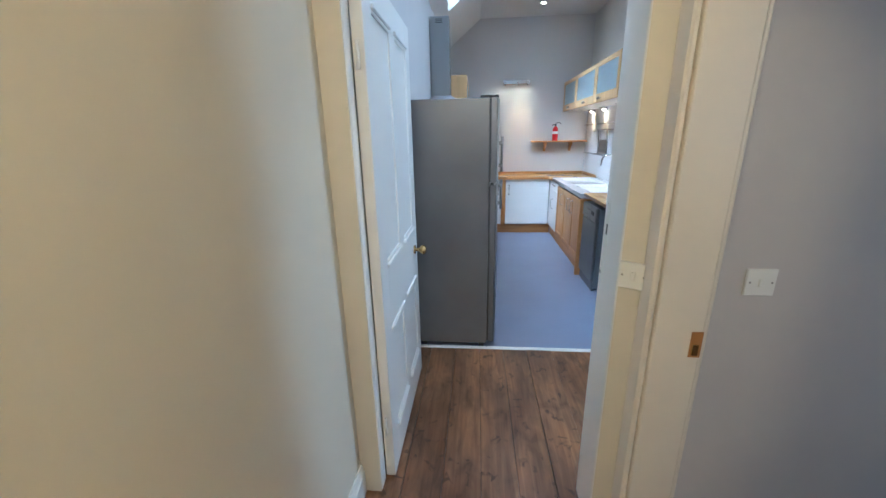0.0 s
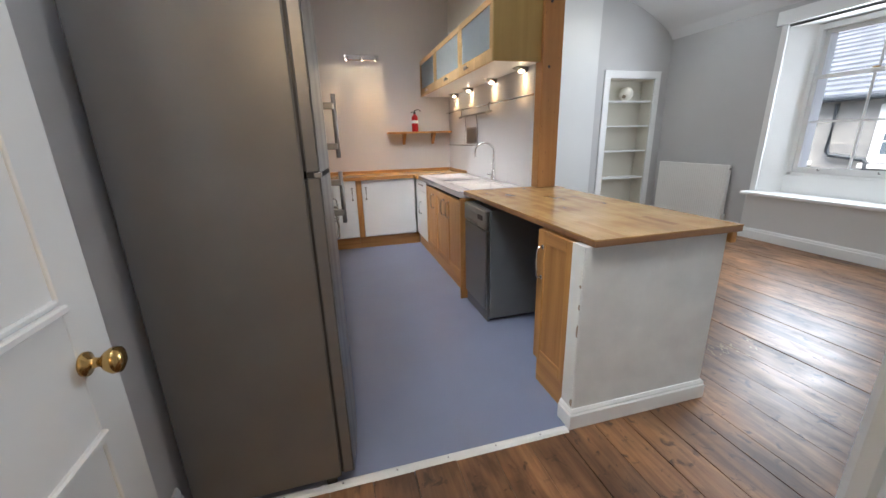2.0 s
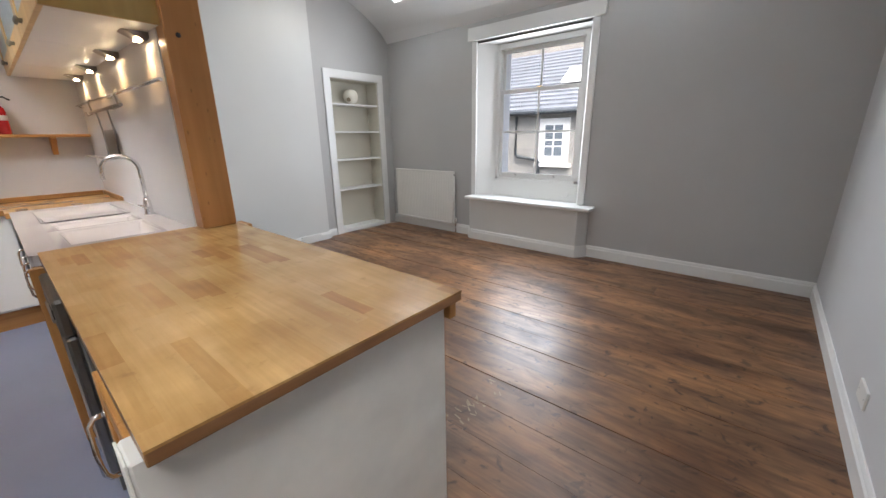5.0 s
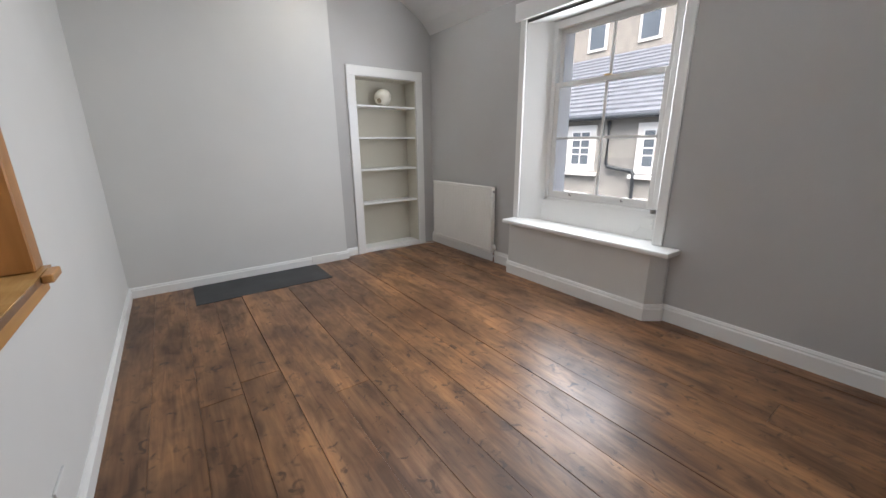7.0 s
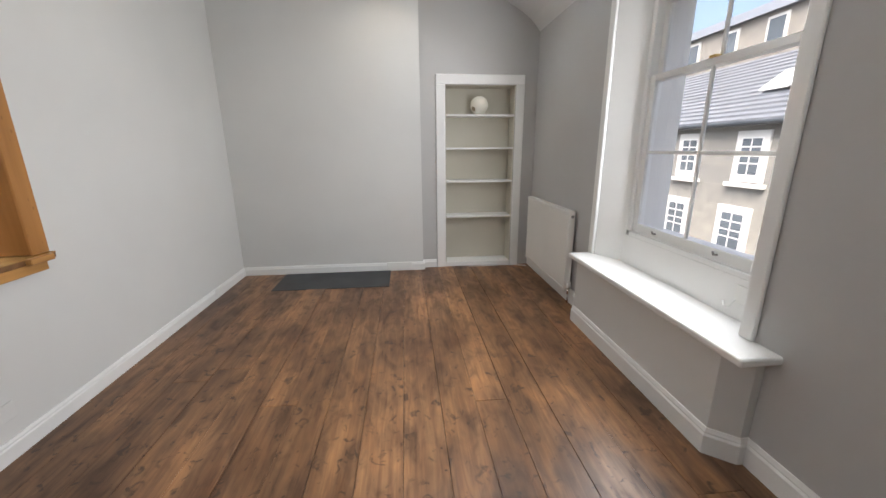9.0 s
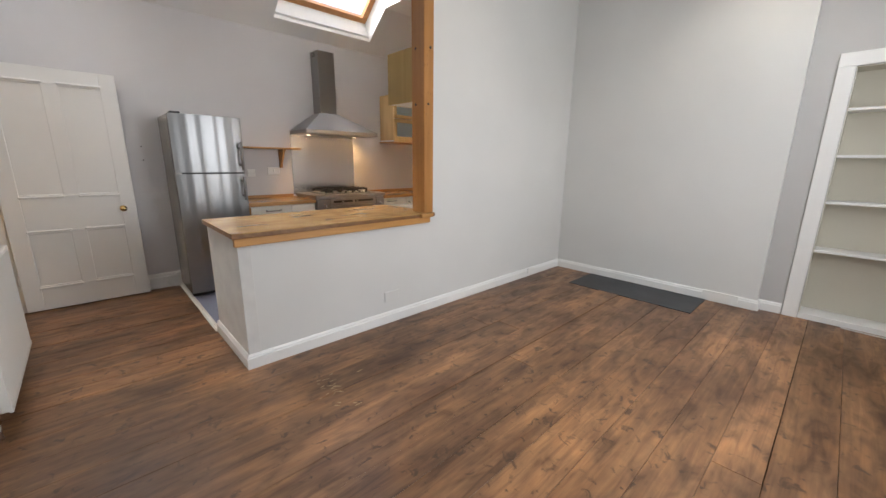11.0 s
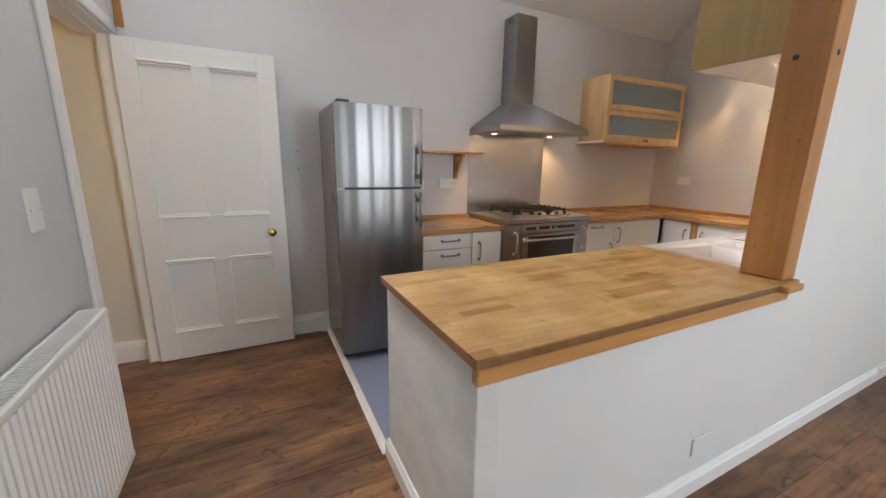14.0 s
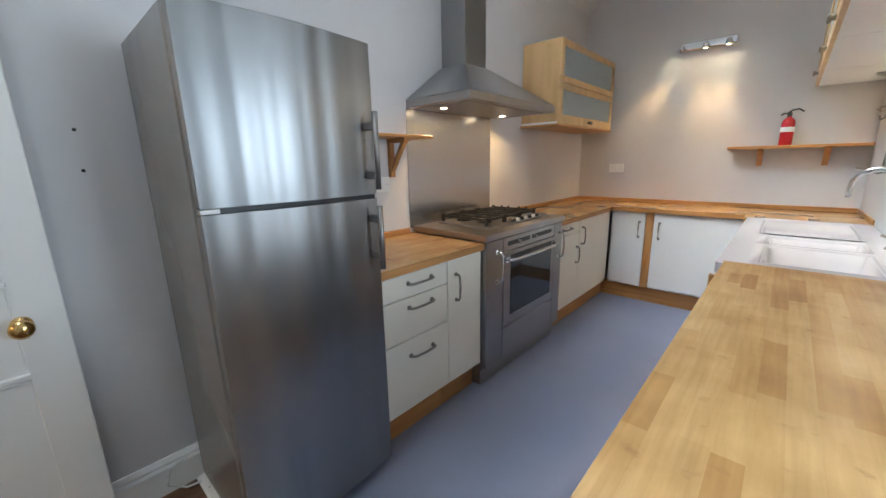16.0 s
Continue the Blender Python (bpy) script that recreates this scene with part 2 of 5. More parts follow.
WHITE = paint("white_gloss_paint", (0.80, 0.80, 0.78), 0.32, 0.03, 0.08)
WHITE_WORN = paint("worn_white_paint", (0.76, 0.76, 0.72), 0.45, 0.06, 0.3, 5)
LINO = paint("blue_grey_lino", (0.225, 0.255, 0.365), 0.36, 0.05, 0.1, 2.0, 300)
BOARD = floorboard("stained_floorboard")
GAP = paint("dark_board_gap", (0.012, 0.008, 0.006), 0.9, 0.2, 0)
OAKTOP = stave_wood("oak_worktop", "y")
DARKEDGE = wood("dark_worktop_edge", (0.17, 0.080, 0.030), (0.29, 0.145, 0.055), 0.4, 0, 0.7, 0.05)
OAK = wood("oak_joinery", (0.36, 0.165, 0.045), (0.56, 0.30, 0.095), 0.42, 2, 0.7, 0.08)
OAK_Y = wood("oak_joinery_long", (0.36, 0.165, 0.045), (0.56, 0.30, 0.095), 0.42, 1, 0.7, 0.08)
OAK_X = wood("oak_joinery_cross", (0.36, 0.165, 0.045), (0.56, 0.30, 0.095), 0.42, 0, 0.7, 0.08)
MAPLE = wood("maple_veneer", (0.56, 0.36, 0.15), (0.72, 0.50, 0.24), 0.4, 2, 0.5, 0.05)
POSTWOOD = wood("stained_pine_post", (0.33, 0.145, 0.036), (0.47, 0.225, 0.068), 0.35, 2, 0.4, 0.05, 0.45)
LAMINATE = paint("cream_laminate", (0.80, 0.77, 0.68), 0.35, 0.02, 0.03)
WLAMINATE = paint("white_laminate", (0.80, 0.80, 0.80), 0.35, 0.02, 0.03)
STEEL = metal("brushed_steel", (0.34, 0.335, 0.33), 0.33, (1, 0.02, 1), 0.75)


def fridge_steel():
    m = metal("fridge_door_steel", (0.30, 0.303, 0.306), 0.35, (1, 0.02, 1), 0.45)
    n, l = m.node_tree.nodes, m.node_tree.links
    wave = noise_tex(n, l, 1.0, 0, (0.0, 13.0, 0.25))
    first = [x for x in n if x.type == "BUMP"][0]
    b2 = n.new("ShaderNodeBump")
    b2.inputs["Strength"].default_value, b2.inputs["Distance"].default_value = 1.0, 0.010
    l.new(wave.outputs["Fac"], b2.inputs["Height"])
    l.new(b2.outputs["Normal"], first.inputs["Normal"])
    return m


FRSTEEL = fridge_steel()
STEEL_Y = metal("brushed_steel_cross", (0.37, 0.355, 0.345), 0.30, (1, 0.02, 1), 0.6)
SPLASH = metal("splashback_steel", (0.52, 0.50, 0.49), 0.27, (1, 0.02, 1), 0.5)
CHROME = metal("chrome", (0.80, 0.80, 0.80), 0.09)
BRASS = metal("brass", (0.62, 0.42, 0.16), 0.2)
IRON = metal("dull_steel", (0.32, 0.31, 0.30), 0.4)
FRSIDE = paint("grey_enamel_side", (0.15, 0.148, 0.147), 0.27, 0.12, 0.10, 2.2, 120, 0.9)
DWGREY = paint("grey_appliance_enamel", (0.13, 0.135, 0.14), 0.38, 0.05, 0.05)
BLACK = paint("black_plastic", (0.015, 0.015, 0.016), 0.4, 0.1, 0.05)
DWFRONT = metal("grey_steel_front", (0.30, 0.30, 0.285), 0.38, (1, 0.02, 1))
CASTIRON = paint("cast_iron", (0.02, 0.02, 0.02), 0.55, 0.2, 0.4)
DARKVOID = paint("dark_carcass", (0.05, 0.05, 0.055), 0.8, 0.1, 0.1)
CERAMIC = paint("white_ceramic", (0.56, 0.54, 0.55), 0.14, 0.02, 0)
RED = paint("red_enamel", (0.50, 0.02, 0.025), 0.25, 0.05, 0)
LABELW = paint("label_white", (0.75, 0.75, 0.72), 0.5, 0.05, 0)
PLASTIC = paint("white_plastic", (0.80, 0.80, 0.77), 0.35, 0.03, 0)
RADW = paint("radiator_enamel", (0.80, 0.79, 0.75), 0.3, 0.03, 0.05)
HEARTH = paint("slate_hearth", (0.045, 0.047, 0.05), 0.6, 0.25, 0.4, 4)
PINE = wood("varnished_pine", (0.38, 0.16, 0.05), (0.55, 0.27, 0.09), 0.35, 1, 0.6, 0.08)
PAPER = paint("paper_lampshade", (0.80, 0.77, 0.68), 0.8, 0.04, 0.3)
GLASS = glass("window_glass")
FROST = glass("frosted_glass", 0.45, (0.72, 0.82, 0.88), True)
OVENGLASS = paint("dark_oven_glass", (0.02, 0.025, 0.03), 0.06, 0.1, 0)
BULB = glow("warm_bulb", (1.0, 0.72, 0.40), 25)
STONE = coursed_stone("rubble_stone", (0.24, 0.235, 0.225), (0.34, 0.325, 0.29))
# bluer than the terrace stone: distance haze put into the colour
TENEMENT = coursed_stone("hazed_tenement_stone", (0.17, 0.19, 0.225), (0.22, 0.24, 0.27))
SLATE = paint("roof_slate", (0.155, 0.165, 0.185), 0.6, 0.25, 0.5, 3, 40)
DRESSED = paint("painted_stone_dressing", (0.72, 0.71, 0.68), 0.8, 0.05, 0.3)
PIPE = paint("cast_pipe", (0.03, 0.035, 0.04), 0.5, 0.1, 0.1)
TARMAC = paint("asphalt", (0.05, 0.05, 0.052), 0.9, 0.2, 0.5, 1, 60)
CABLE = paint("cable_white", (0.72, 0.72, 0.70), 0.5, 0.02, 0)


# ---- building helpers ----
def box(bm, x0, y0, z0, x1, y1, z1, bevel=0.0, seg=1):
    r = bmesh.ops.create_cube(bm, size=1)
    vs = r["verts"]
    for v in vs:
        v.co = Vector(((x0 + x1) / 2 + v.co.x * (x1 - x0), (y0 + y1) / 2 + v.co.y * (y1 - y0), (z0 + z1) / 2 + v.co.z * (z1 - z0)))
    if bevel:
        es = list({e for v in vs for e in v.link_edges})
        bmesh.ops.bevel(bm, geom=es, offset=bevel, segments=seg, affect="EDGES", profile=0.5)
    return bm


def B(x0, y0, z0, x1, y1, z1, bevel=0.0, seg=1):
    return box(bmesh.new(), x0, y0, z0, x1, y1, z1, bevel, seg)


def tube(bm, pts, r, n=10, r2=None):
    """A round bar through the points."""
    pts = [Vector(p) for p in pts]
    rings = []
    for i, p in enumerate(pts):
        d = (pts[min(i + 1, len(pts) - 1)] - pts[max(i - 1, 0)]).normalized()
        q = d.to_track_quat("Z", "Y")
        rad = r if r2 is None else r + (r2 - r) * i / (len(pts) - 1)
        rings.append([bm.verts.new(p + q @ Vector((rad * math.cos(2 * math.pi * k / n), rad * math.sin(2 * math.pi * k / n), 0))) for k in range(n)])
    for a, b in zip(rings, rings[1:]):
        for k in range(n):
            bm.faces.new((a[k], a[(k + 1) % n], b[(k + 1) % n], b[k])).smooth = True
    bm.faces.new(rings[0][::-1])
    bm.faces.new(rings[-1])
    return bm


def T(pts, r, n=10, r2=None):
    return tube(bmesh.new(), pts, r, n, r2)


def lathe(axis_at, prof, direction="Z", n=20):
    """A turned shape: prof is (radius, height) pairs about the given axis."""
    bm = bmesh.new()
    o = Vector(axis_at)
    d = {"X": Vector((1, 0, 0)), "-X": Vector((-1, 0, 0)), "Y": Vector((0, 1, 0)), "-Y": Vector((0, -1, 0)), "Z": Vector((0, 0, 1)), "-Z": Vector((0, 0, -1))}[direction] if isinstance(direction, str) else Vector(direction).normalized()
    q = d.to_track_quat("Z", "Y")
    rings = []
    for r, h in prof:
        rings.append([bm.verts.new(o + d * h + q @ Vector((max(r, 1e-4) * math.cos(2 * math.pi * k / n), max(r, 1e-4) * math.sin(2 * math.pi * k / n), 0))) for k in range(n)])
    for a, b in zip(rings, rings[1:]):
        for k in range(n):
            bm.faces.new((a[k], a[(k + 1) % n], b[(k + 1) % n], b[k])).smooth = True
    bm.faces.new(rings[0][::-1])
    bm.faces.new(rings[-1])
    return bm


def prism(poly, axis, a, b):
    """A polygon in the plane across the axis, drawn out from a to b."""
    bm = bmesh.new()

    def at(p, h):
        return {"x": (h, p[0], p[1]), "y": (p[0], h, p[1]), "z": (p[0], p[1], h)}[axis]
    lo = [bm.verts.new(at(p, a)) for p in poly]
    hi = [bm.verts.new(at(p, b)) for p in poly]
    n = len(poly)
    bm.faces.new(lo[::-1])
    bm.faces.new(hi)
    for k in range(n):
        bm.faces.new((lo[k], lo[(k + 1) % n], hi[(k + 1) % n], hi[k]))
    bmesh.ops.recalc_face_normals(bm, faces=bm.faces)
    return bm


def to_mesh(name, bm, mat):
    me = bpy.data.meshes.new(name)
    bmesh.ops.recalc_face_normals(bm, faces=bm.faces)
    bm.to_mesh(me)
    bm.free()
    me.materials.append(mat)
    return me


def world_of(ob):
    m = ob.matrix_basis.copy()
    while ob.parent:
        m = ob.parent.matrix_basis @ ob.matrix_parent_inverse @ m
        ob = ob.parent
    return m


def part(name, bm, mat, parent, label=""):
    ob = new(name, to_mesh(name, bm, mat))
    ob.parent = parent
    ob.matrix_parent_inverse = world_of(parent).inverted()
    return tagged(ob, label)


def thing(name, at, label, category, group="", kind=""):
    ob = new(name)
    ob.empty_display_size = 0.1
    ob.matrix_basis = Matrix.Translation(at)
    return tagged(ob, label, category, group, kind)


def solid(name, bm, mat, label, category="", kind="structure", group=""):
    return tagged(new(name, to_mesh(name, bm, mat)), label, category, group, kind)


# ---- structure ----
XL, XP0, XP1, XW = -0.14, 2.08, 2.215, 5.68
YB, YF, YH, YE = 6.80, 1.665, 1.49, 2.83
YN = 1.60  # hall side of the hinge jamb
ZC = 3.22
# left kitchen wall, back wall, window wall, front wall
solid("wall_west", B(XL - 0.2, YN, 0, XL, YB + 0.25, 2.80), KWALL, "pale grey painted kitchen wall behind the units", "wall")
bm = B(XL - 0.2, YB, 0, XP1, YB + 0.25, 3.5)
solid("wall_north_kitchen", bm, KWALL, "pale grey painted wall above the back worktop", "wall")
solid("wall_chimney_breast", B(XP1, 6.72, 0, 4.33, YB + 0.25, 3.5), WALL, "off-white painted chimney breast wall", "wall")
solid("wall_recess_over", B(4.33, YB, 2.13, XW + 0.4, YB + 0.25, 3.5), WALL_SHADED, "painted wall over the shelved recess, shade put in its grey", "wall")
solid("wall_recess_side", B(4.33, YB, 0, 4.62, YB + 0.25, 2.13), WALL_SHADED, "painted wall beside the recess, shade put in its grey", "wall")
solid("wall_recess_corner", B(5.43, YB, 0, XW + 0.4, YB + 0.25, 2.13), WALL_SHADED, "painted wall between recess and window wall, shade put in its grey", "wall")
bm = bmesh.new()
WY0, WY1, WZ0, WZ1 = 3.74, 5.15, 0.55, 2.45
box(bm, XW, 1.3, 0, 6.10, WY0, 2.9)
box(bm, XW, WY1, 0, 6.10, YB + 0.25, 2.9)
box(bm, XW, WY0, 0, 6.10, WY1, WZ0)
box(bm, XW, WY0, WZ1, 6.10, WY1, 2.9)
solid("wall_east", bm, WALL_SHADED, "painted wall with a deep sash window, shade put in its grey", "wall")
DX0, DX1, DZ = -0.075, 0.792, 2.10
bm = bmesh.new()
box(bm, XL, YN, 0, DX0 - 0.03, YF, 3.5)
box(bm, DX1 + 0.03, YH, 0, XW + 0.4, YF, 3.5)
box(bm, DX0 - 0.03, YH, DZ + 0.03, DX1 + 0.03, YF, 3.5)
solid("wall_south", bm, SOUTH, "light grey painted wall with the hall doorway", "wall")
solid("wall_partition", B(XP0, 4.43, 0, XP1, YB, 3.4), WALL, "off-white painted partition between kitchen and living room", "wall")
bm = B(2.10, YE + 0.001, 0, XP1, 4.43, 0.884)
solid("wall_half", bm, WALL, "low off-white painted wall under the oak counter", "wall")
solid("wall_half_end", B(1.464, YE, 0, XP1 + 0.001, YE + 0.08, 0.884, 0.004), PLASTER, "rough off-white painted plaster end of the low wall", "wall")

# ceiling with sloped sides, three skylight openings and a fourth, unseen one added for light
PROFILE = [(-0.34, 2.64), (XL, 2.80), (0.0, 2.913), (0.38, 3.22), (0.95, ZC), (4.55, ZC), (4.80, 3.17), (5.02, 3.10), (5.25, 3.00), (5.45, 2.89), (5.58, 2.80), (5.66, 2.71), (XW + 0.04, 2.64)]
YS = [1.3, 1.55, 2.55, 2.90, 3.65, 4.02, 5.27, 5.42, 6.15, 7.0]


def is_hole(x, y):
    return (0.0 < x < 0.95 and (1.55 < y < 2.55 or 4.02 < y < 5.27)) or (4.80 < x < 5.25 and (5.42 < y < 6.15 or 2.90 < y < 3.65))


bm = bmesh.new()
for (xa, za), (xb, zb) in zip(PROFILE, PROFILE[1:]):
    for ya, yb in zip(YS, YS[1:]):
        if not is_hole((xa + xb) / 2, (ya + yb) / 2):
            for up in (0.0, 0.06):
                bm.faces.new([bm.verts.new(p) for p in ((xa, ya, za + up), (xb, ya, zb + up), (xb, yb, zb + up), (xa, yb, za + up))])
bmesh.ops.remove_doubles(bm, verts=bm.verts, dist=0.0005)
solid("ceiling", bm, CEIL, "white painted ceiling sloping down at both sides", "ceiling")


def skylight(name, y0, y1, low, high, roof_low, roof_high, side, label):
    """A shaft through the ceiling to a pine framed roof window."""
    t = 0.03
    (lx, lz), (hx, hz), (rlx, rlz), (rhx, rhz) = low, high, roof_low, roof_high
    bm = bmesh.new()
    mids = [(0.38, 3.22)] if side < 0 else [(5.02, 3.10)]
    poly = [low] + mids + [high, roof_high, roof_low]
    for y, s in ((y0, -1), (y1, 1)):
        a = [bm.verts.new((x, y, z)) for x, z in poly]
        b = [bm.verts.new((x, y + s * t, z)) for x, z in poly]
        bm.faces.new(a)
        bm.faces.new(b[::-1])
    for (ax, az), (bx, bz), sx in ((low, roof_low, side), (high, roof_high, -side)):
        p = [bm.verts.new(v) for v in ((ax, y0, az), (bx, y0, bz), (bx, y1, bz), (ax, y1, az))]
        bm.faces.new(p)
        q = [bm.verts.new(v.co + Vector((sx * t, 0, 0.0))) for v in p]
        bm.faces.new(q[::-1])
    shaft = solid(name, bm, WHITE, label, "skylight")
    d = Vector((rhx - rlx, 0, rhz - rlz))
    n = d.cross(Vector((0, 1, 0))).normalized()
    if n.z < 0:
        n = -n
    L, u = d.length, d.normalized()

    def slab(s0, s1, ya, yb, h0, h1):
        b2 = bmesh.new()
        o = Vector((rlx, 0, rlz))
        vs = [b2.verts.new(o + u * s + n * h + Vector((0, y, 0))) for s in (s0, s1) for y in (ya, yb) for h in (h0, h1)]
        for f in ((0, 1, 3, 2), (4, 6, 7, 5), (0, 4, 5, 1), (2, 3, 7, 6), (0, 2, 6, 4), (1, 5, 7, 3)):
            b2.faces.new([vs[k] for k in f])
        return b2
    w = 0.07
    for args in ((0, L, y0, y0 + w), (0, L, y1 - w, y1), (0, w, y0 + w, y1 - w), (L - w, L, y0 + w, y1 - w)):
        part("window_frame", slab(*args, 0.0, 0.06), PINE, shaft, "varnished pine frame")
    pane = part("pane", slab(w, L - w, y0 + w, y1 - w, 0.03, 0.036), GLASS, shaft, "clear glass pane")
    pane.visible_shadow = False


skylight("skylight_1", 4.02, 5.27, (0.0, 2.913), (0.95, ZC), (-0.10, 3.15), (0.80, 3.88), -1, "white lined roof window shaft with a pine frame over the cooker")
skylight("skylight_2", 1.55, 2.55, (0.0, 2.913), (0.95, ZC), (-0.10, 3.15), (0.80, 3.88), -1, "white lined roof window shaft with a pine frame near the door")
skylight("skylight_3", 5.42, 6.15, (5.25, 3.00), (4.80, 3.17), (5.38, 3.28), (4.72, 3.80), 1, "white lined roof window shaft with a pine frame near the recess")
# unseen roof window, added to bring more light onto the partition
skylight("skylight_4", 2.90, 3.65, (5.25, 3.00), (4.80, 3.17), (5.38, 3.28), (4.72, 3.80), 1, "added unseen roof window shaft, white lined with a pine frame")

# ---- hall ----
HX0, HX1 = -0.165, 0.87
solid("wall_hall_west", B(HX0 - 0.12, -1.2, 0, HX0, YN, 2.7), CREAM, "cream painted hall wall", "wall")
solid("wall_hall_south", B(HX0 - 0.12, -1.35, 0, 3.2, -1.2, 2.7), CREAM, "cream painted wall behind the walker", "wall")
bm = B(HX1, 1.395, 0, HX1 + 0.14, YH - 0.002, 2.7)
box(bm, HX1, -1.2, 0, HX1 + 0.14, 0.45, 2.7)
box(bm, HX1, 0.45, 2.08, HX1 + 0.14, 1.395, 2.7)
solid("wall_hall_east", bm, CREAM, "cream painted hall wall with a side doorway", "wall")
bm = prism([(DX1 + 0.002, YH - 0.004), (HX1, YH - 0.052), (HX1, YH - 0.045), (DX1 + 0.003, YH - 0.001)], "z", 0, 2.7)
box(bm, HX0, YN - 0.008, 0, DX0 - 0.003, YN - 0.001, 2.7)
box(bm, DX0 - 0.03, YH - 0.014, DZ + 0.03, DX1 + 0.003, YH - 0.007, 2.7)
solid("wall_hall_north", bm, CREAM, "cream painted wall strip round the kitchen doorway", "wall")
ROOMW = paint("side_room_paint", (0.56, 0.53, 0.52), 0.75, 0.04, 0.12)
solid("wall_side_room_north", B(HX1 + 0.14, 1.47, 0, 3.2, YH - 0.001, 2.7), ROOMW, "pinkish grey painted wall of the side room", "wall")
solid("wall_side_room_east", B(3.2, -1.35, 0, 3.3, YH, 2.7), ROOMW, "pinkish grey painted wall of the side room", "wall")
solid("ceiling_hall", B(HX0 - 0.12, -1.35, 2.6, 3.3, YN - 0.01, 2.7), CEIL, "white painted hall ceiling", "ceiling")


def door_frame(name, axis, a0, a1, f0, f1, top, label, faces=(1, 1), arch=0.075, thick=0.02, mat=None, f0_hinge=None):
    """Lining, stops and architraves of a doorway. axis: the way the opening is measured."""
    mat = mat or WHITE

    def bx(a, b, c, d, z0, z1, bev=0.004):
        return B(a, c, z0, b, d, z1, bev) if axis == "x" else B(c, a, z0, d, b, z1, bev)
    ob = solid(name, bx(a0 - 0.03, a0, f0_hinge or f0, f1, 0, top), mat, label, "door frame")
    part("lining", bx(a1, a1 + 0.03, f0, f1, 0, top), mat, ob)
    part("lining", bx(a0 - 0.03, a1 + 0.03, f0, f1, top, top + 0.03), mat, ob)
    for on, c, d, mat in ((faces[0], f0 - thick, f0, CREAMGLOSS), (faces[1], f1, f1 + thick, mat)):
        if on:
            part("architrave", bx(a0 - 0.01 - arch, a0 - 0.01, c, d, 0, top + 0.01, 0.006), mat, ob)
            part("architrave", bx(a1 + 0.01, a1 + 0.01 + arch, c, d, 0, top + 0.01, 0.006), mat, ob)
            part("architrave", bx(a0 - 0.01 - arch, a1 + 0.01 + arch, c, d, top + 0.01, top + 0.01 + arch, 0.006), mat, ob)
    return ob


CREAMGLOSS = paint("cream_gloss", (0.72, 0.66, 0.56), 0.4, 0.04, 0.1)
df = door_frame("door_frame_kitchen", "x", DX0, DX1, YH - 0.006, YF, DZ, "white painted kitchen door frame with strike plate recess", (0, 1), f0_hinge=YN)
# door stop beads
part("door_stop", B(DX0 + 0.002, YH + 0.02, DZ - 0.014, DX1 - 0.002, YF - 0.055, DZ, 0.003), WHITE, df)
sp = part("strike_plate", B(DX1 - 0.0008, 1.612, 1.10, DX1 + 0.001, 1.642, 1.315), WHITE_WORN, df, "painted over strike plate")
part("keyhole", B(DX1 - 0.0015, 1.621, 1.192, DX1 - 0.0005, 1.633, 1.230), BLACK, sp)
part("patch", B(DX1 - 0.0008, 1.625, 1.015, DX1 + 0.001, 1.66, 1.085), WHITE_WORN, df, "filled latch recess")
part("chip", B(DX1 - 0.002, 1.644, 1.042, DX1 - 0.0005, 1.658, 1.054), IRON, df, "bare chipped latch metal")
part("chip", B(DX1 - 0.002, 1.634, 1.299, DX1 - 0.0005, 1.644, 1.302), IRON, df)
for zz in (1.29, 1.255, 1.115, 1.075):
    part("screw", lathe((DX1 - 0.0005, 1.628, zz), [(0.004, 0), (0.004, 0.0018), (0.001, 0.002)], "-X", 8), WHITE_WORN, df)
d2 = door_frame("door_frame_side", "y", 0.48, 1.365, HX1, HX1 + 0.14, 2.05, "cream painted side door frame with chipped strike plate", mat=CREAMGLOSS)
sp = part("strike_plate", B(HX1 + 0.112, 1.3585, 0.888, HX1 + 0.130, 1.366, 0.925, 0.001), BRASS, d2, "worn brass strike plate")
part("chipped_wood", B(HX1 + 0.106, 1.3615, 0.880, HX1 + 0.139, 1.3655, 0.965, 0.001), POSTWOOD, d2, "bare chipped wood")


def skirting(name, pts, h=0.135, t=0.018, label="white painted skirting board"):
    """A moulded board along a run of (x, y) corners; it stands on the left of the way."""
    prof = [(0, 0), (t, 0), (t, h * 0.72), (t * 0.65, h * 0.80), (t * 0.75, h * 0.86), (t * 0.35, h), (0, h)]
    bm = bmesh.new()
    P = [Vector((*p, 0)) for p in pts]
    rings = []
    for i, p in enumerate(P):
        d0 = (P[i] - P[i - 1]).normalized() if i else None
        d1 = (P[i + 1] - P[i]).normalized() if i < len(P) - 1 else None
        d0, d1 = d0 or d1, d1 or d0
        n0, n1 = Vector((-d0.y, d0.x, 0)), Vector((-d1.y, d1.x, 0))
        nn = (n0 + n1).normalized()
        k = 1 / max(0.3, nn.dot(n0))
        rings.append([bm.verts.new(p + nn * k * a + Vector((0, 0, z))) for a, z in prof])
    for a, b in zip(rings, rings[1:]):
        for k in range(len(prof)):
            bm.faces.new((a[k], a[(k + 1) % len(prof)], b[(k + 1) % len(prof)], b[k]))
    bm.faces.new(rings[0])
    bm.faces.new(rings[-1][::-1])
    return solid(name, bm, WHITE, label, "skirting")


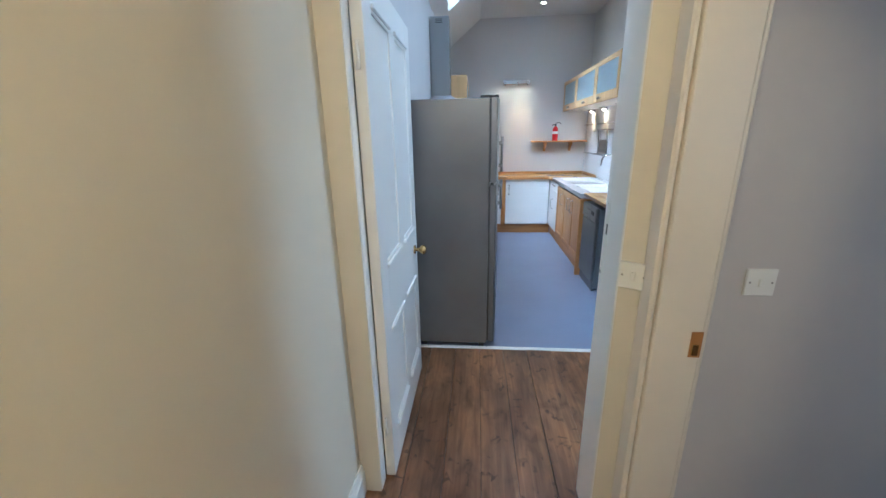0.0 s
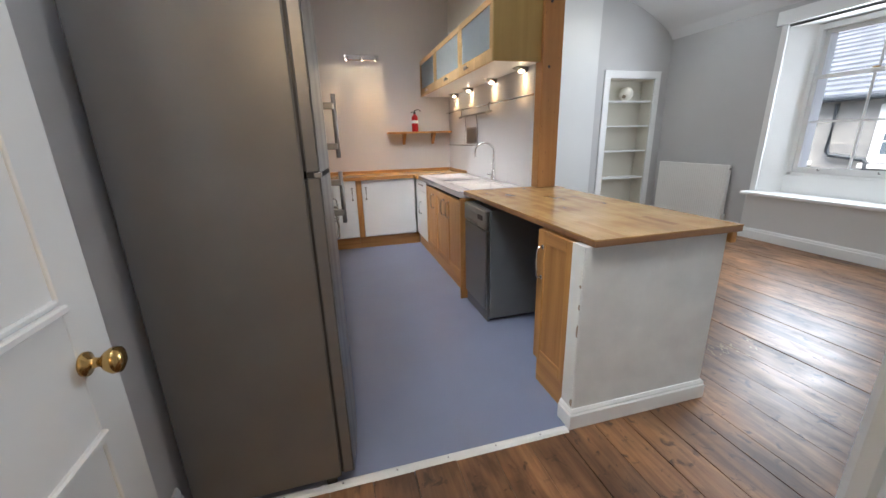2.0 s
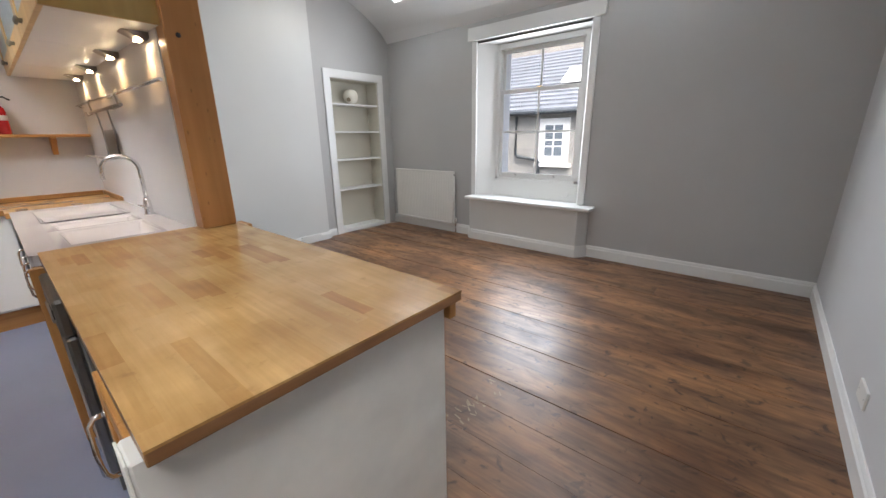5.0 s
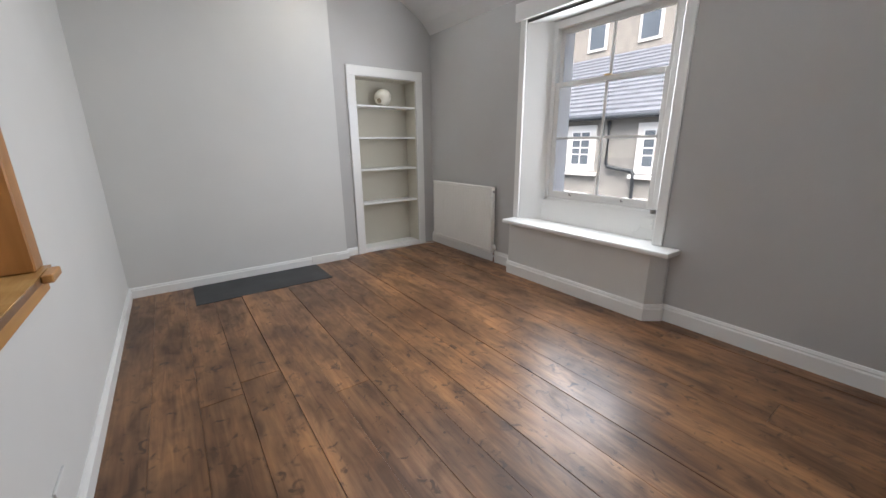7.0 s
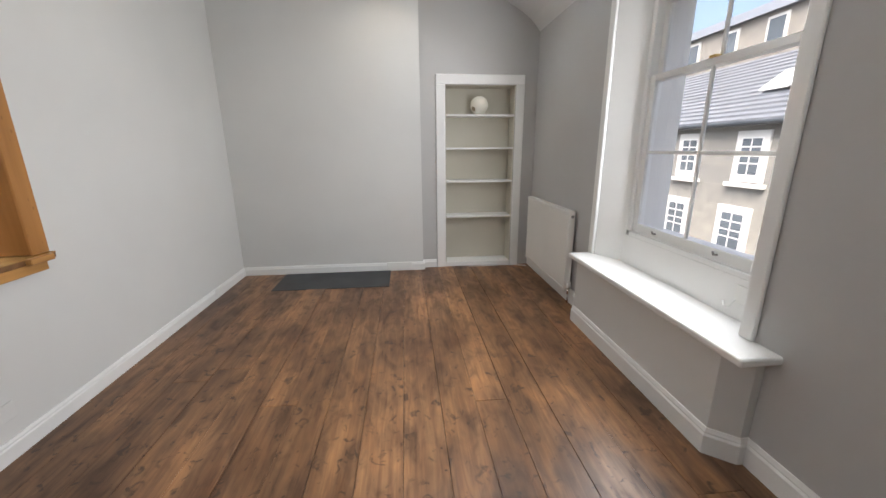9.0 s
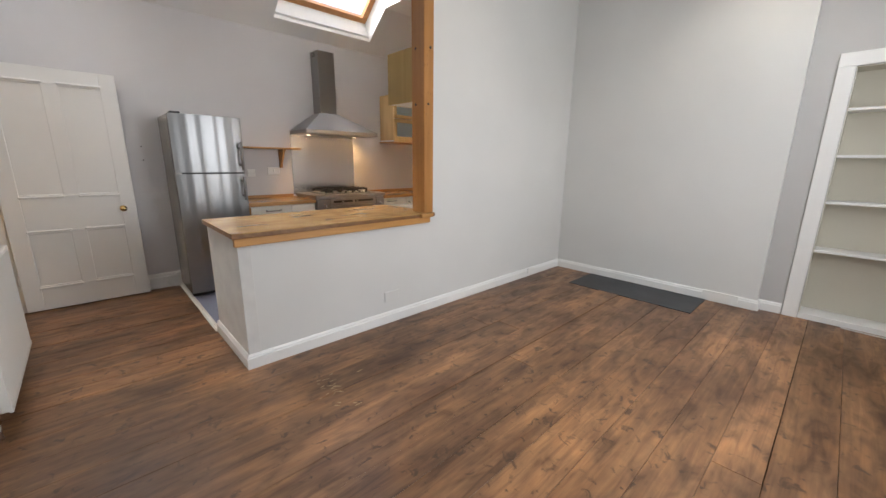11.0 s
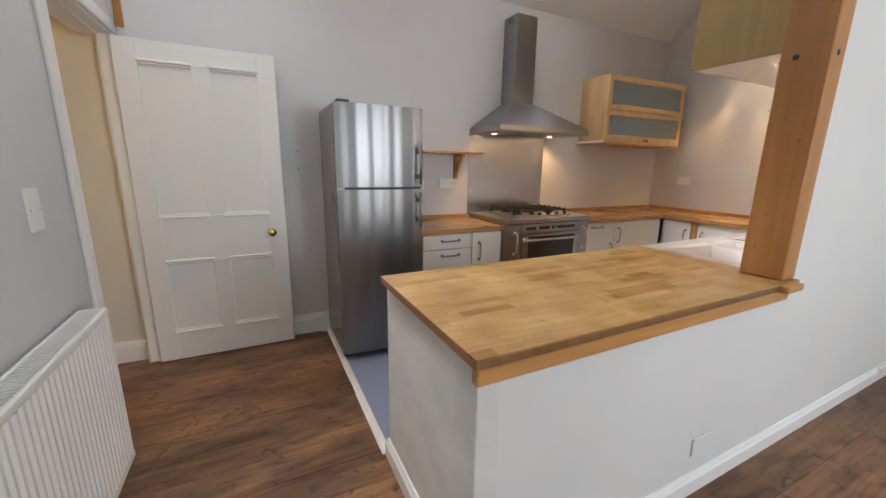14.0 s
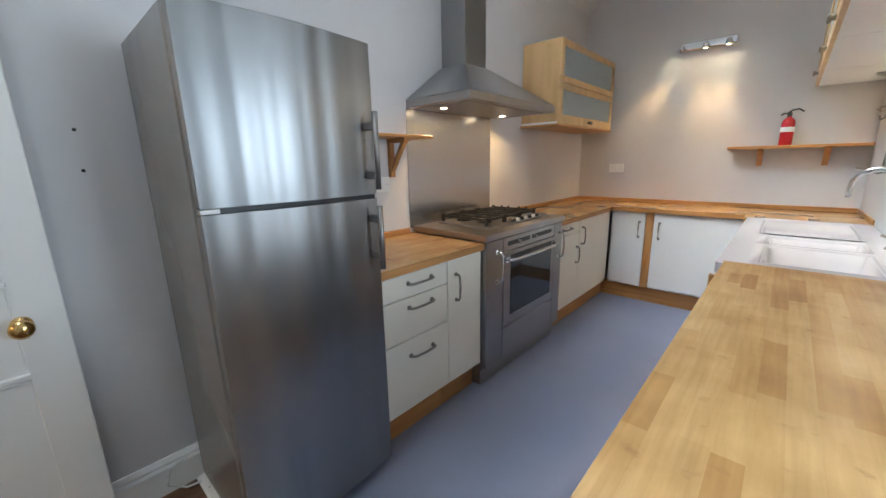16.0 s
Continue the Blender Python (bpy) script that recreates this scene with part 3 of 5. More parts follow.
# window bench: a boxed-out panel with chamfered end under the sill
BX = 5.54
bm = prism([(XW, 3.60), (5.64, 3.60), (BX, 3.68), (BX, 5.15), (5.60, 5.21), (XW, 5.21)], "z", 0, 0.545)
solid("window_bench", bm, WALL, "off-white painted boxed panel under the window sill", "panel")
skirting("baseboard_east", [(XW, YF), (XW, 3.60), (5.64, 3.60), (BX, 3.68), (BX, 5.15), (5.60, 5.21), (XW, 5.21), (XW, 6.80)])
skirting("baseboard_breast", [(4.50, 6.80), (4.33, 6.80), (4.33, 6.72), (XP1, 6.72), (XP1, YE), (1.464, YE), (1.464, 2.915)], 0.10)
skirting("baseboard_south", [(0.88, YF), (1.1, YF), (XW, YF)], 0.12)
skirting("baseboard_west", [(XL, YE), (XL, YF + 0.02)], 0.16)
skirting("baseboard_hall", [(HX0, YN - 0.01), (HX0, -1.2)], 0.15)
skirting("baseboard_side_room", [(3.2, 1.47), (1.09, 1.47)], 0.15)

# ---- the kitchen door, standing open ----
door = thing("door_1", (DX0 + 0.01, YF, 0), "white painted four panel door standing open with a brass knob", "door", kind="structure")
dx0, dx1, dy0, dy1 = -0.074, -0.030, 1.668, 2.54
ST, MR0, MR1, MUL = 0.115, 0.90, 1.05, 0.105
ym = (dy0 + dy1) / 2
for a, b in ((dy0, dy0 + ST), (dy1 - ST, dy1)):
    part("stile", B(dx0, a, 0.01, dx1, b, 2.085, 0.003), WHITE, door)
for z0, z1 in ((0.01, 0.22), (0.71, 1.025), (1.96, 2.085)):
    part("rail", B(dx0, dy0 + ST, z0, dx1, dy1 - ST, z1, 0.002), WHITE, door)
for z0, z1 in ((0.22, 0.71), (1.025, 1.96)):
    part("muntin", B(dx0, ym - MUL / 2, z0, dx1, ym + MUL / 2, z1, 0.002), WHITE, door)
    for a, b in ((dy0 + ST, ym - MUL / 2), (ym + MUL / 2, dy1 - ST)):
        p = part("panel", B(dx0 + 0.007, a, z0, dx1 - 0.007, b, z1), WHITE, door)
        for face in (1, -1):
            xo = dx1 if face > 0 else dx0
            for ya, yb, za, zb, h in ((a, b, z0, z0 + 0.014, 0.011), (a - 0.008, b + 0.008, z0 - 0.018, z0, 0.020), (a, b, z1 - 0.014, z1, 0.011), (a - 0.008, b + 0.008, z1, z1 + 0.018, 0.019)):
                xi = xo - face * 0.0075
                xt = xi + face * h
                part("moulding", B(min(xi, xt), ya, za, max(xi, xt), yb, zb, 0.004), WHITE, p)
knob = part("door_knob", lathe((dx1, 2.44, 0.885), [(0.026, 0), (0.026, 0.006), (0.012, 0.01), (0.010, 0.03), (0.022, 0.04), (0.029, 0.052), (0.027, 0.064), (0.012, 0.072), (0.0, 0.073)], "X"), BRASS, door, "brass door knob")
part("door_knob", lathe((dx0, 2.44, 0.885), [(0.026, 0), (0.026, 0.006), (0.012, 0.01), (0.010, 0.03), (0.022, 0.04), (0.029, 0.052), (0.027, 0.064), (0.012, 0.072), (0.0, 0.073)], "-X"), BRASS, door, "brass door knob")
for z in (0.25, 1.75):
    part("hinge", T([(dx0 + 0.02, dy0 - 0.008, z), (dx0 + 0.02, dy0 - 0.008, z + 0.09)], 0.007), WHITE, door)

# ---- living room window ----
win = solid("window_1", B(5.80, 3.80, 0.83, 5.90, 3.845, 2.42, 0.003), WHITE, "white painted six pane sash window in a deep splayed reveal", "window")
part("window_frame", B(5.80, 4.885, 0.83, 5.90, 4.93, 2.42, 0.003), WHITE, win)
part("window_frame", B(5.80, 3.845, 2.36, 5.90, 4.885, 2.42, 0.003), WHITE, win)
part("window_frame", B(5.79, 3.845, 0.80, 5.93, 4.885, 0.83, 0.003), WHITE, win)


def sash(x0, x1, y0, y1, z0, z1, rail_b, rail_t, bar_z):
    s = part("sash", B(x0, y0, z0, x1, y0 + 0.045, z1, 0.003), WHITE, win)
    part("sash_stile", B(x0, y1 - 0.045, z0, x1, y1, z1, 0.003), WHITE, s)
    part("sash_rail", B(x0, y0 + 0.045, z0, x1, y1 - 0.045, z0 + rail_b, 0.003), WHITE, s)
    part("sash_rail", B(x0, y0 + 0.045, z1 - rail_t, x1, y1 - 0.045, z1, 0.003), WHITE, s)
    ymid = (y0 + y1) / 2
    part("glazing_bar", B(x0 + 0.008, ymid - 0.011, z0 + rail_b, x1 - 0.008, ymid + 0.011, z1 - rail_t, 0.003), WHITE, s)
    if bar_z:
        for a, b in ((y0 + 0.045, ymid - 0.011), (ymid + 0.011, y1 - 0.045)):
            part("glazing_bar", B(x0 + 0.008, a, bar_z - 0.011, x1 - 0.008, b, bar_z + 0.011, 0.003), WHITE, s)
    zs = [z0 + rail_b] + ([bar_z] if bar_z else []) + [z1 - rail_t]
    for za, zb in zip(zs, zs[1:]):
        for a, b in ((y0 + 0.045, ymid - 0.011), (ymid + 0.011, y1 - 0.045)):
            g = part("pane", B(x0 + 0.014, a, za, x0 + 0.018, b, zb), GLASS, s)
            g.visible_shadow = False
    return s


lower = sash(5.815, 5.85, 3.845, 4.885, 0.83, 1.90, 0.065, 0.04, 1.40)
sash(5.855, 5.89, 3.845, 4.885, 1.86, 2.36, 0.04, 0.045, None)
for y in (4.10, 4.62):
    part("sash_lift", T([(5.815, y, 0.865), (5.79, y, 0.868), (5.785, y, 0.885)], 0.006, 8), IRON, lower, "small dark sash lift")
part("sash_catch", B(5.812, 4.34, 1.90, 5.85, 4.39, 1.915, 0.003), BRASS, lower)
# splayed linings, head and apron
bm = prism([(XW, WY1), (5.80, 4.93), (5.83, 4.95), (XW + 0.03, WY1 + 0.0)], "z", WZ0, WZ1)
part("reveal", bm, WHITE, win)
part("reveal", prism([(XW, WY0), (XW + 0.03, WY0), (5.83, 3.79), (5.80, 3.80)], "z", WZ0, WZ1), WHITE, win)
part("head_lining", prism([(XW, 2.45), (5.86, 2.42), (5.86, 2.44), (XW, 2.47)], "y", WY0, WY1), WHITE, win)
part("apron", B(5.79, 3.76, 0.55, 5.83, 5.0, 0.80, 0.003), WHITE, win)
part("window_sill", B(5.49, 3.535, 0.545, 5.80, 5.22, 0.585, 0.012, 3), WHITE, win, "white painted window sill")
for a, b in ((WY0 - 0.075, WY0), (WY1, WY1 + 0.075)):
    part("architrave", B(XW - 0.022, a, 0.585, XW, b, 2.48, 0.006), WHITE, win)
part("head_board", B(XW - 0.04, WY0 - 0.13, 2.48, XW, WY1 + 0.13, 2.63, 0.006), WHITE, win)
for a, b in ((3.72, 3.84), (4.90, 5.18)):
    part("outer_reveal", B(5.905, a, 0.72, 6.08, b, 2.46, 0.004), DRESSED, win, "white painted outer stone reveal")
part("outer_sill", B(5.935, 3.72, 0.70, 6.22, 5.15, 0.80, 0.006), DRESSED, win)

# ---- shelved recess ----
alc = solid("recess", B(4.60, YB + 0.001, 0.0, 5.45, YB + 0.25, 0.05), WHITE, "white painted recess with four shelves and a wide casing", "shelving")
part("back", B(4.60, YB + 0.24, 0.05, 5.45, YB + 0.26, 2.15), RECESS, alc, "cream painted back")
for a, b in ((4.60, 4.625), (5.425, 5.45)):
    part("side", B(a, YB + 0.001, 0.05, b, YB + 0.24, 2.13), RECESS, alc, "cream painted side")
part("top", B(4.60, YB + 0.001, 2.125, 5.45, YB + 0.24, 2.15), RECESS, alc)
for a, b in ((4.51, 4.615), (5.435, 5.53)):
    part("casing", B(a, YB - 0.022, 0, b, YB, 2.135, 0.004), WHITE, alc)
part("casing", B(4.51, YB - 0.022, 2.135, 5.53, YB, 2.24, 0.004), WHITE, alc)
for z in (0.64, 1.065, 1.45, 1.82):
    part("shelf", B(4.625, YB + 0.006, z - 0.022, 5.425, YB + 0.24, z, 0.002), WHITE, alc)
HOLE = paint("shade_inside", (0.30, 0.25, 0.17), 0.8, 0.1, 0)
sh = thing("paper_lampshade", (5.03, YB + 0.12, 1.82), "round white paper lampshade resting on the top shelf", "lampshade")
sd = Vector((-0.72, -0.45, -0.42)).normalized()
so = Vector((5.03, YB + 0.12, 1.925))
part("globe", lathe(so - sd * 0.10, [(0.03, 0.0), (0.062, 0.015), (0.09, 0.045), (0.103, 0.095), (0.095, 0.145), (0.07, 0.178), (0.042, 0.194)], sd, 24), PAPER, sh)
part("opening", lathe(so + sd * 0.0955, [(0.030, 0), (0.030, 0.0015)], sd, 18), HOLE, sh, "dark round opening")
solid("hearth_slab", B(2.70, 6.15, -0.01, 3.93, 6.70, 0.006, 0.002), HEARTH, "dark slate hearth slab set flush in the floorboards", "hearth", kind="")

# ---- floors ----
solid("floor_kitchen", B(XL, YE, -0.05, 2.1, YB, 0.0), LINO, "blue-grey vinyl kitchen floor", "floor")
sb = solid("ground", B(-400, -400, -6.2, 400, 400, -6.0), TARMAC, "grey asphalt street ground far below", "ground")

solid("sink_wall_panel", B(2.074, 4.44, 0.90, 2.0795, 6.78, 1.86), KWALL, "white wipe-clean panel on the wall behind the sink", "panel")
b = thing("door_bracket", (-0.12, 1.70, 2.2), "small dark wooden bracket on the wall above the door", "bracket")
part("block", B(XL, 1.69, 2.16, XL + 0.03, 1.73, 2.36, 0.004), POSTWOOD, b)
part("hook", T([(XL + 0.03, 1.71, 2.30), (XL + 0.06, 1.71, 2.29), (XL + 0.07, 1.71, 2.31)], 0.006, 8), IRON, b)

# ---- kitchen: shared pieces ----
PEWTER = metal("pewter_handle", (0.30, 0.28, 0.25), 0.35)


def bow(p, q, out, r=0.006, mat=None, parent=None, label="", name="handle"):
    """A bowed pull between two fixings, standing out by the vector."""
    p, q, out = Vector(p), Vector(q), Vector(out)
    pts = [p, p + out * 0.7, p.lerp(q, 0.1) + out, p.lerp(q, 0.5) + out * 1.12, p.lerp(q, 0.9) + out, q + out * 0.7, q]
    bm = T(pts, r, 8)
    for e in (p, q):
        tube(bm, [e, e + out * 0.12], r * 2.0, 10)
    return part(name, bm, mat or PEWTER, parent, label)


def slab_front(name, lo, hi, mat, parent, bevel=0.003):
    return part(name, B(*lo, *hi, bevel), mat, parent)


def shaker_x(parent, x, y0, y1, z0, z1, depth, mat, name="door", rail=0.06):
    """A framed door facing along x (depth signed), with a recessed panel."""
    xa, xb = min(x, x + depth), max(x, x + depth)
    d = part(name, B(xa, y0, z0, xb, y0 + rail, z1, 0.002), mat, parent)
    part("stile", B(xa, y1 - rail, z0, xb, y1, z1, 0.002), mat, d)
    part("rail", B(xa, y0 + rail, z0, xb, y1 - rail, z0 + rail, 0.002), OAK_Y if mat is OAK else mat, d)
    part("rail", B(xa, y0 + rail, z1 - rail, xb, y1 - rail, z1, 0.002), OAK_Y if mat is OAK else mat, d)
    xm = (xa + xb) / 2
    part("panel", B(xm - 0.004, y0 + rail, z0 + rail, xm + 0.004, y1 - rail, z1 - rail), mat, d)
    return d


LX = 0.415
# drawers beside the fridge
u = thing("drawer_unit", (0.1, 3.67, 0), "cream laminate base unit with three drawers and pewter handles", "cabinet", "kitchen base units")
part("carcass", B(XL + 0.005, 3.455, 0.15, LX - 0.02, 3.885, 0.858), LAMINATE, u)
part("plinth", B(XL + 0.05, 3.455, 0, 0.35, 3.885, 0.15), OAK_Y, u, "oak plinth")
part("side_panel", B(XL + 0.005, 3.435, 0, LX, 3.454, 0.858), OAK, u, "oak end panel")
for z0, z1, hz in ((0.165, 0.528, 0.445), (0.533, 0.735, 0.688), (0.74, 0.853, 0.805)):
    d = slab_front("drawer_front", (LX - 0.018, 3.457, z0), (LX, 3.884, z1), LAMINATE, u)
    bow((LX, 3.615, hz), (LX, 3.765, hz), (0.028, 0, 0), parent=d, label="pewter bow handle")
u = thing("narrow_unit", (0.1, 4.03, 0), "cream laminate single door base unit beside the cooker", "cabinet", "kitchen base units")
part("carcass", B(XL + 0.005, 3.89, 0.15, LX - 0.02, 4.172, 0.858), LAMINATE, u)
part("plinth", B(XL + 0.05, 3.89, 0, 0.35, 4.172, 0.15), OAK_Y, u, "oak plinth")
d = slab_front("door", (LX - 0.018, 3.889, 0.165), (LX, 4.170, 0.853), LAMINATE, u)
bow((LX, 3.952, 0.63), (LX, 3.952, 0.77), (0.028, 0, 0), parent=d)
# units right of the cooker
u = thing("drawer_and_door_unit", (0.1, 5.36, 0), "cream laminate base unit with a drawer over a door", "cabinet", "kitchen base units")
part("carcass", B(XL + 0.005, 5.15, 0.15, LX - 0.02, 5.535, 0.858), LAMINATE, u)
part("plinth", B(XL + 0.05, 5.15, 0, 0.35, 5.535, 0.15), OAK_Y, u, "oak plinth")
d = slab_front("drawer_front", (LX - 0.018, 5.155, 0.765), (LX, 5.535, 0.853), LAMINATE, u)
bow((LX, 5.22, 0.815), (LX, 5.36, 0.815), (0.028, 0, 0), parent=d)
d = slab_front("door", (LX - 0.018, 5.155, 0.165), (LX, 5.535, 0.76), LAMINATE, u)
bow((LX, 5.49, 0.51), (LX, 5.49, 0.64), (0.028, 0, 0), parent=d)
u = thing("corner_door_unit", (0.1, 5.9, 0), "cream laminate base unit with one door by the corner", "cabinet", "kitchen base units")
part("carcass", B(XL + 0.005, 5.54, 0.15, LX - 0.02, 6.24, 0.858), LAMINATE, u)
part("plinth", B(XL + 0.05, 5.54, 0, 0.35, 6.34, 0.15), OAK_Y, u, "oak plinth")
d = slab_front("door", (LX - 0.018, 5.54, 0.165), (LX, 6.24, 0.853), LAMINATE, u)
bow((LX, 5.59, 0.65), (LX, 5.59, 0.79), (0.028, 0, 0), parent=d)
# back run
YK = 6.275
u = thing("back_unit_small", (0.56, 6.5, 0), "white laminate base unit door beside an oak filler", "cabinet", "kitchen base units")
part("carcass", B(LX + 0.01, YK + 0.02, 0.15, 0.72, 6.79, 0.858), WLAMINATE, u)
part("plinth", B(0.352, YK + 0.06, 0, 0.72, YK + 0.08, 0.15), OAK_X, u, "oak plinth")
d = slab_front("door", (LX + 0.01, YK, 0.165), (0.718, YK + 0.018, 0.853), WLAMINATE, u)
bow((0.672, YK, 0.63), (0.672, YK, 0.77), (0, -0.028, 0), parent=d)
solid("oak_filler", B(0.722, YK + 0.003, 0.15, 0.788, YK + 0.03, 0.858, 0.002), OAK, "oak filler strip between two white doors", "panel", kind="")
u = thing("back_unit_wide", (1.1, 6.5, 0), "wide white laminate base unit door under the oak worktop", "cabinet", "kitchen base units")
part("carcass", B(0.79, YK + 0.02, 0.15, 1.45, 6.79, 0.858), WLAMINATE, u)
part("plinth", B(0.721, YK + 0.06, 0, 1.50, YK + 0.08, 0.15), OAK_X, u, "oak plinth")
d = slab_front("door", (0.79, YK, 0.165), (1.448, YK + 0.018, 0.853), WLAMINATE, u)
bow((0.838, YK, 0.63), (0.838, YK, 0.77), (0, -0.028, 0), parent=d)
# sink run
RX = 1.462
u = thing("white_narrow_unit", (1.75, 6.0, 0), "narrow white laminate unit with a drawer and a door", "cabinet", "kitchen base units")
part("carcass", B(RX + 0.02, 5.70, 0.15, XP0, 6.27, 0.858), WLAMINATE, u)
part("plinth", B(RX + 0.045, 5.70, 0, RX + 0.06, YK + 0.06, 0.15), OAK_Y, u)
d = slab_front("drawer_front", (RX, 5.70, 0.74), (RX + 0.018, 6.268, 0.853), WLAMINATE, u)
part("handle", B(RX - 0.012, 5.85, 0.80, RX, 6.05, 0.815, 0.003), PEWTER, d)
d = slab_front("door", (RX, 5.70, 0.165), (RX + 0.018, 6.268, 0.735), WLAMINATE, u)
bow((RX, 5.98, 0.46), (RX, 5.98, 0.60), (-0.028, 0, 0), 0.005, CHROME, parent=d)
u = thing("sink_unit", (1.75, 5.05, 0), "oak sink base unit with three framed doors and chrome handles", "cabinet", "kitchen base units")
part("carcass", B(RX + 0.025, 4.43, 0.15, XP0, 5.695, 0.80), DARKVOID, u)
part("plinth", B(RX + 0.045, 4.43, 0, RX + 0.06, 5.695, 0.15), OAK_Y, u, "oak plinth")
for y0, y1, hy in ((5.30, 5.69, 5.35), (4.88, 5.295, 4.955), (4.435, 4.875, 4.80)):
    d = shaker_x(u, RX, y0, y1, 0.16, 0.83, 0.022, OAK)
    bow((RX, hy, 0.63), (RX, hy, 0.77), (-0.03, 0, 0), 0.005, CHROME, parent=d, label="chrome bow handle")
solid("oak_end_panel", B(1.44, 4.40, 0, 2.08, 4.425, 0.858, 0.002), OAK, "oak end panel beside the dishwasher", "panel", kind="")
RE = 1.474
CHIP = paint("bare_plaster", (0.34, 0.26, 0.19), 0.9, 0.2, 0.3, 20)
u = thing("end_unit", (1.75, 3.08, 0), "narrow oak base unit with one framed door and chrome handle", "cabinet", "kitchen base units")
part("carcass", B(RE + 0.025, 2.915, 0.15, 2.09, 3.225, 0.876), OAK, u)
part("plinth", B(RE + 0.02, 2.915, 0, RE + 0.035, 3.215, 0.15), OAK_Y, u, "oak plinth")
part("plinth", B(RE + 0.035, 3.20, 0, 2.0, 3.215, 0.15), OAK_X, u, "oak plinth")
d = shaker_x(u, RE, 2.915, 3.223, 0.155, 0.874, 0.022, OAK)
bow((RE, 3.175, 0.63), (RE, 3.175, 0.79), (-0.03, 0, 0), 0.006, CHROME, parent=d, label="chrome bow handle")
trim = solid("white_edge_trim", B(1.4590, 2.832, 0.10, 1.4635, 2.911, 0.884, 0.001), WHITE_WORN, "white painted worn corner edge of the low wall", "trim")
for z0, z1, w in ((0.112, 0.150, 0.016), (0.47, 0.53, 0.010), (0.60, 0.625, 0.008), (0.70, 0.715, 0.012)):
    part("chip", prism([(2.8305, z0), (2.8305 + w * 0.7, z0 + 0.004), (2.8305 + w, (z0 + z1) / 2), (2.8305 + w * 0.5, z1), (2.8305, z1)], "x", 1.4575, 1.4600), CHIP, trim, "bare chipped plaster")

# dishwasher in the open bay
u = thing("dishwasher", (1.78, 4.16, 0), "slim grey freestanding dishwasher in an open bay", "dishwasher")
part("body", B(1.50, 3.915, 0.03, 2.05, 4.365, 0.845, 0.006), DWGREY, u)
d = part("door", B(1.468, 3.917, 0.10, 1.50, 4.363, 0.70, 0.008), DWFRONT, u, "brushed grey door")
part("control_panel", B(1.462, 3.917, 0.705, 1.50, 4.363, 0.845, 0.010), DWFRONT, u, "control panel with a curved grip")
for k in range(4):
    part("button", lathe((1.4625, 4.10 + 0.035 * k, 0.80), [(0.008, 0), (0.007, 0.004)], "-X", 10), IRON, u)
part("display", B(1.459, 3.97, 0.765, 1.463, 4.06, 0.80, 0.001), BLACK, u)
part("grip", B(1.455, 4.08, 0.715, 1.47, 4.34, 0.735, 0.004), IRON, d)
part("kickboard", B(1.485, 3.92, 0.01, 1.50, 4.36, 0.095), DWGREY, u)

# ---- worktops ----


def stave_top(name, x0, x1, y0, y1, z0, z1, along, label, wst=0.042, seed=1, edge=None):
    """A worktop of glued oak staves with a solid edge."""
    rnd = random.Random(seed)
    ob = solid(name, B(x0, y0, z0, x1, y1, z1 - 0.004, 0.002), edge or (OAK_Y if along == "y" else OAK_X), label, "worktop", kind="")
    meshes = {}
    a0, a1, b0, b1 = (x0, x1, y0, y1) if along == "y" else (y0, y1, x0, x1)
    n = max(1, round((a1 - a0) / wst))
    w = (a1 - a0) / n
    for i in range(n):
        b = b0
        while b < b1 - 1e-6:
            L = rnd.choice((0.14, 0.2, 0.27, 0.36))
            if b == b0:
                L *= rnd.uniform(0.3, 1)
            e = b + L
            if b1 - e < 0.1:
                e = b1
            L = round(e - b, 3)
            key = (round(w, 4), L)
            if key not in meshes:
                dims = (0, 0, -0.006, w, L, 0) if along == "y" else (0, 0, -0.006, L, w, 0)
                meshes[key] = to_mesh("stave", B(*dims), OAKTOP if along == "y" else OAKTOP_X)
            s = new("stave", meshes[key])
            s.parent = ob
            s.matrix_basis = pose(a0 + i * w, b, z1) if along == "y" else pose(b, a0 + i * w, z1)
            b = e
    return ob


OAKTOP_X = stave_wood("oak_worktop_cross", "x")
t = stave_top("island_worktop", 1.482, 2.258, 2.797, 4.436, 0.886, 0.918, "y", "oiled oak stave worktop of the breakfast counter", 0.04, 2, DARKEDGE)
part("edge_board", B(2.217, 2.81, 0.832, 2.248, 4.39, 0.885, 0.003), OAK_Y, t, "oak edge board")
part("ledge_end", B(2.2585, 4.26, 0.886, 2.292, 4.39, 0.918, 0.004), OAK_Y, t)
stave_top("oak_worktop", XL, 0.437, 3.437, 4.175, 0.862, 0.90, "y", "oak stave worktop between fridge and cooker", 0.05, 3)
stave_top("oak_worktop", XL, 0.437, 5.146, 6.79, 0.862, 0.90, "y", "oak stave worktop running into the corner", 0.06, 4)
stave_top("oak_worktop", 0.438, 2.07, 6.245, 6.79, 0.862, 0.90, "x", "oak stave worktop along the back wall", 0.06, 5)
stave_top("oak_worktop", 1.43, 2.07, 6.06, 6.244, 0.862, 0.90, "y", "short oak worktop beside the sink", 0.06, 6)
for nm, b in (("upstand_back", B(XL + 0.016, 6.783, 0.90, 2.065, 6.799, 0.935, 0.003)), ("upstand_left", B(XL, 3.44, 0.90, XL + 0.015, 4.14, 0.935, 0.003)), ("upstand_corner", B(XL, 5.15, 0.90, XL + 0.015, 6.782, 0.935, 0.003)), ("upstand_right", B(2.065, 6.06, 0.90, 2.079, 6.782, 0.935, 0.003))):
    solid(nm, b, OAK_X if "back" in nm else OAK_Y, "low oak upstand behind the worktop", "trim")

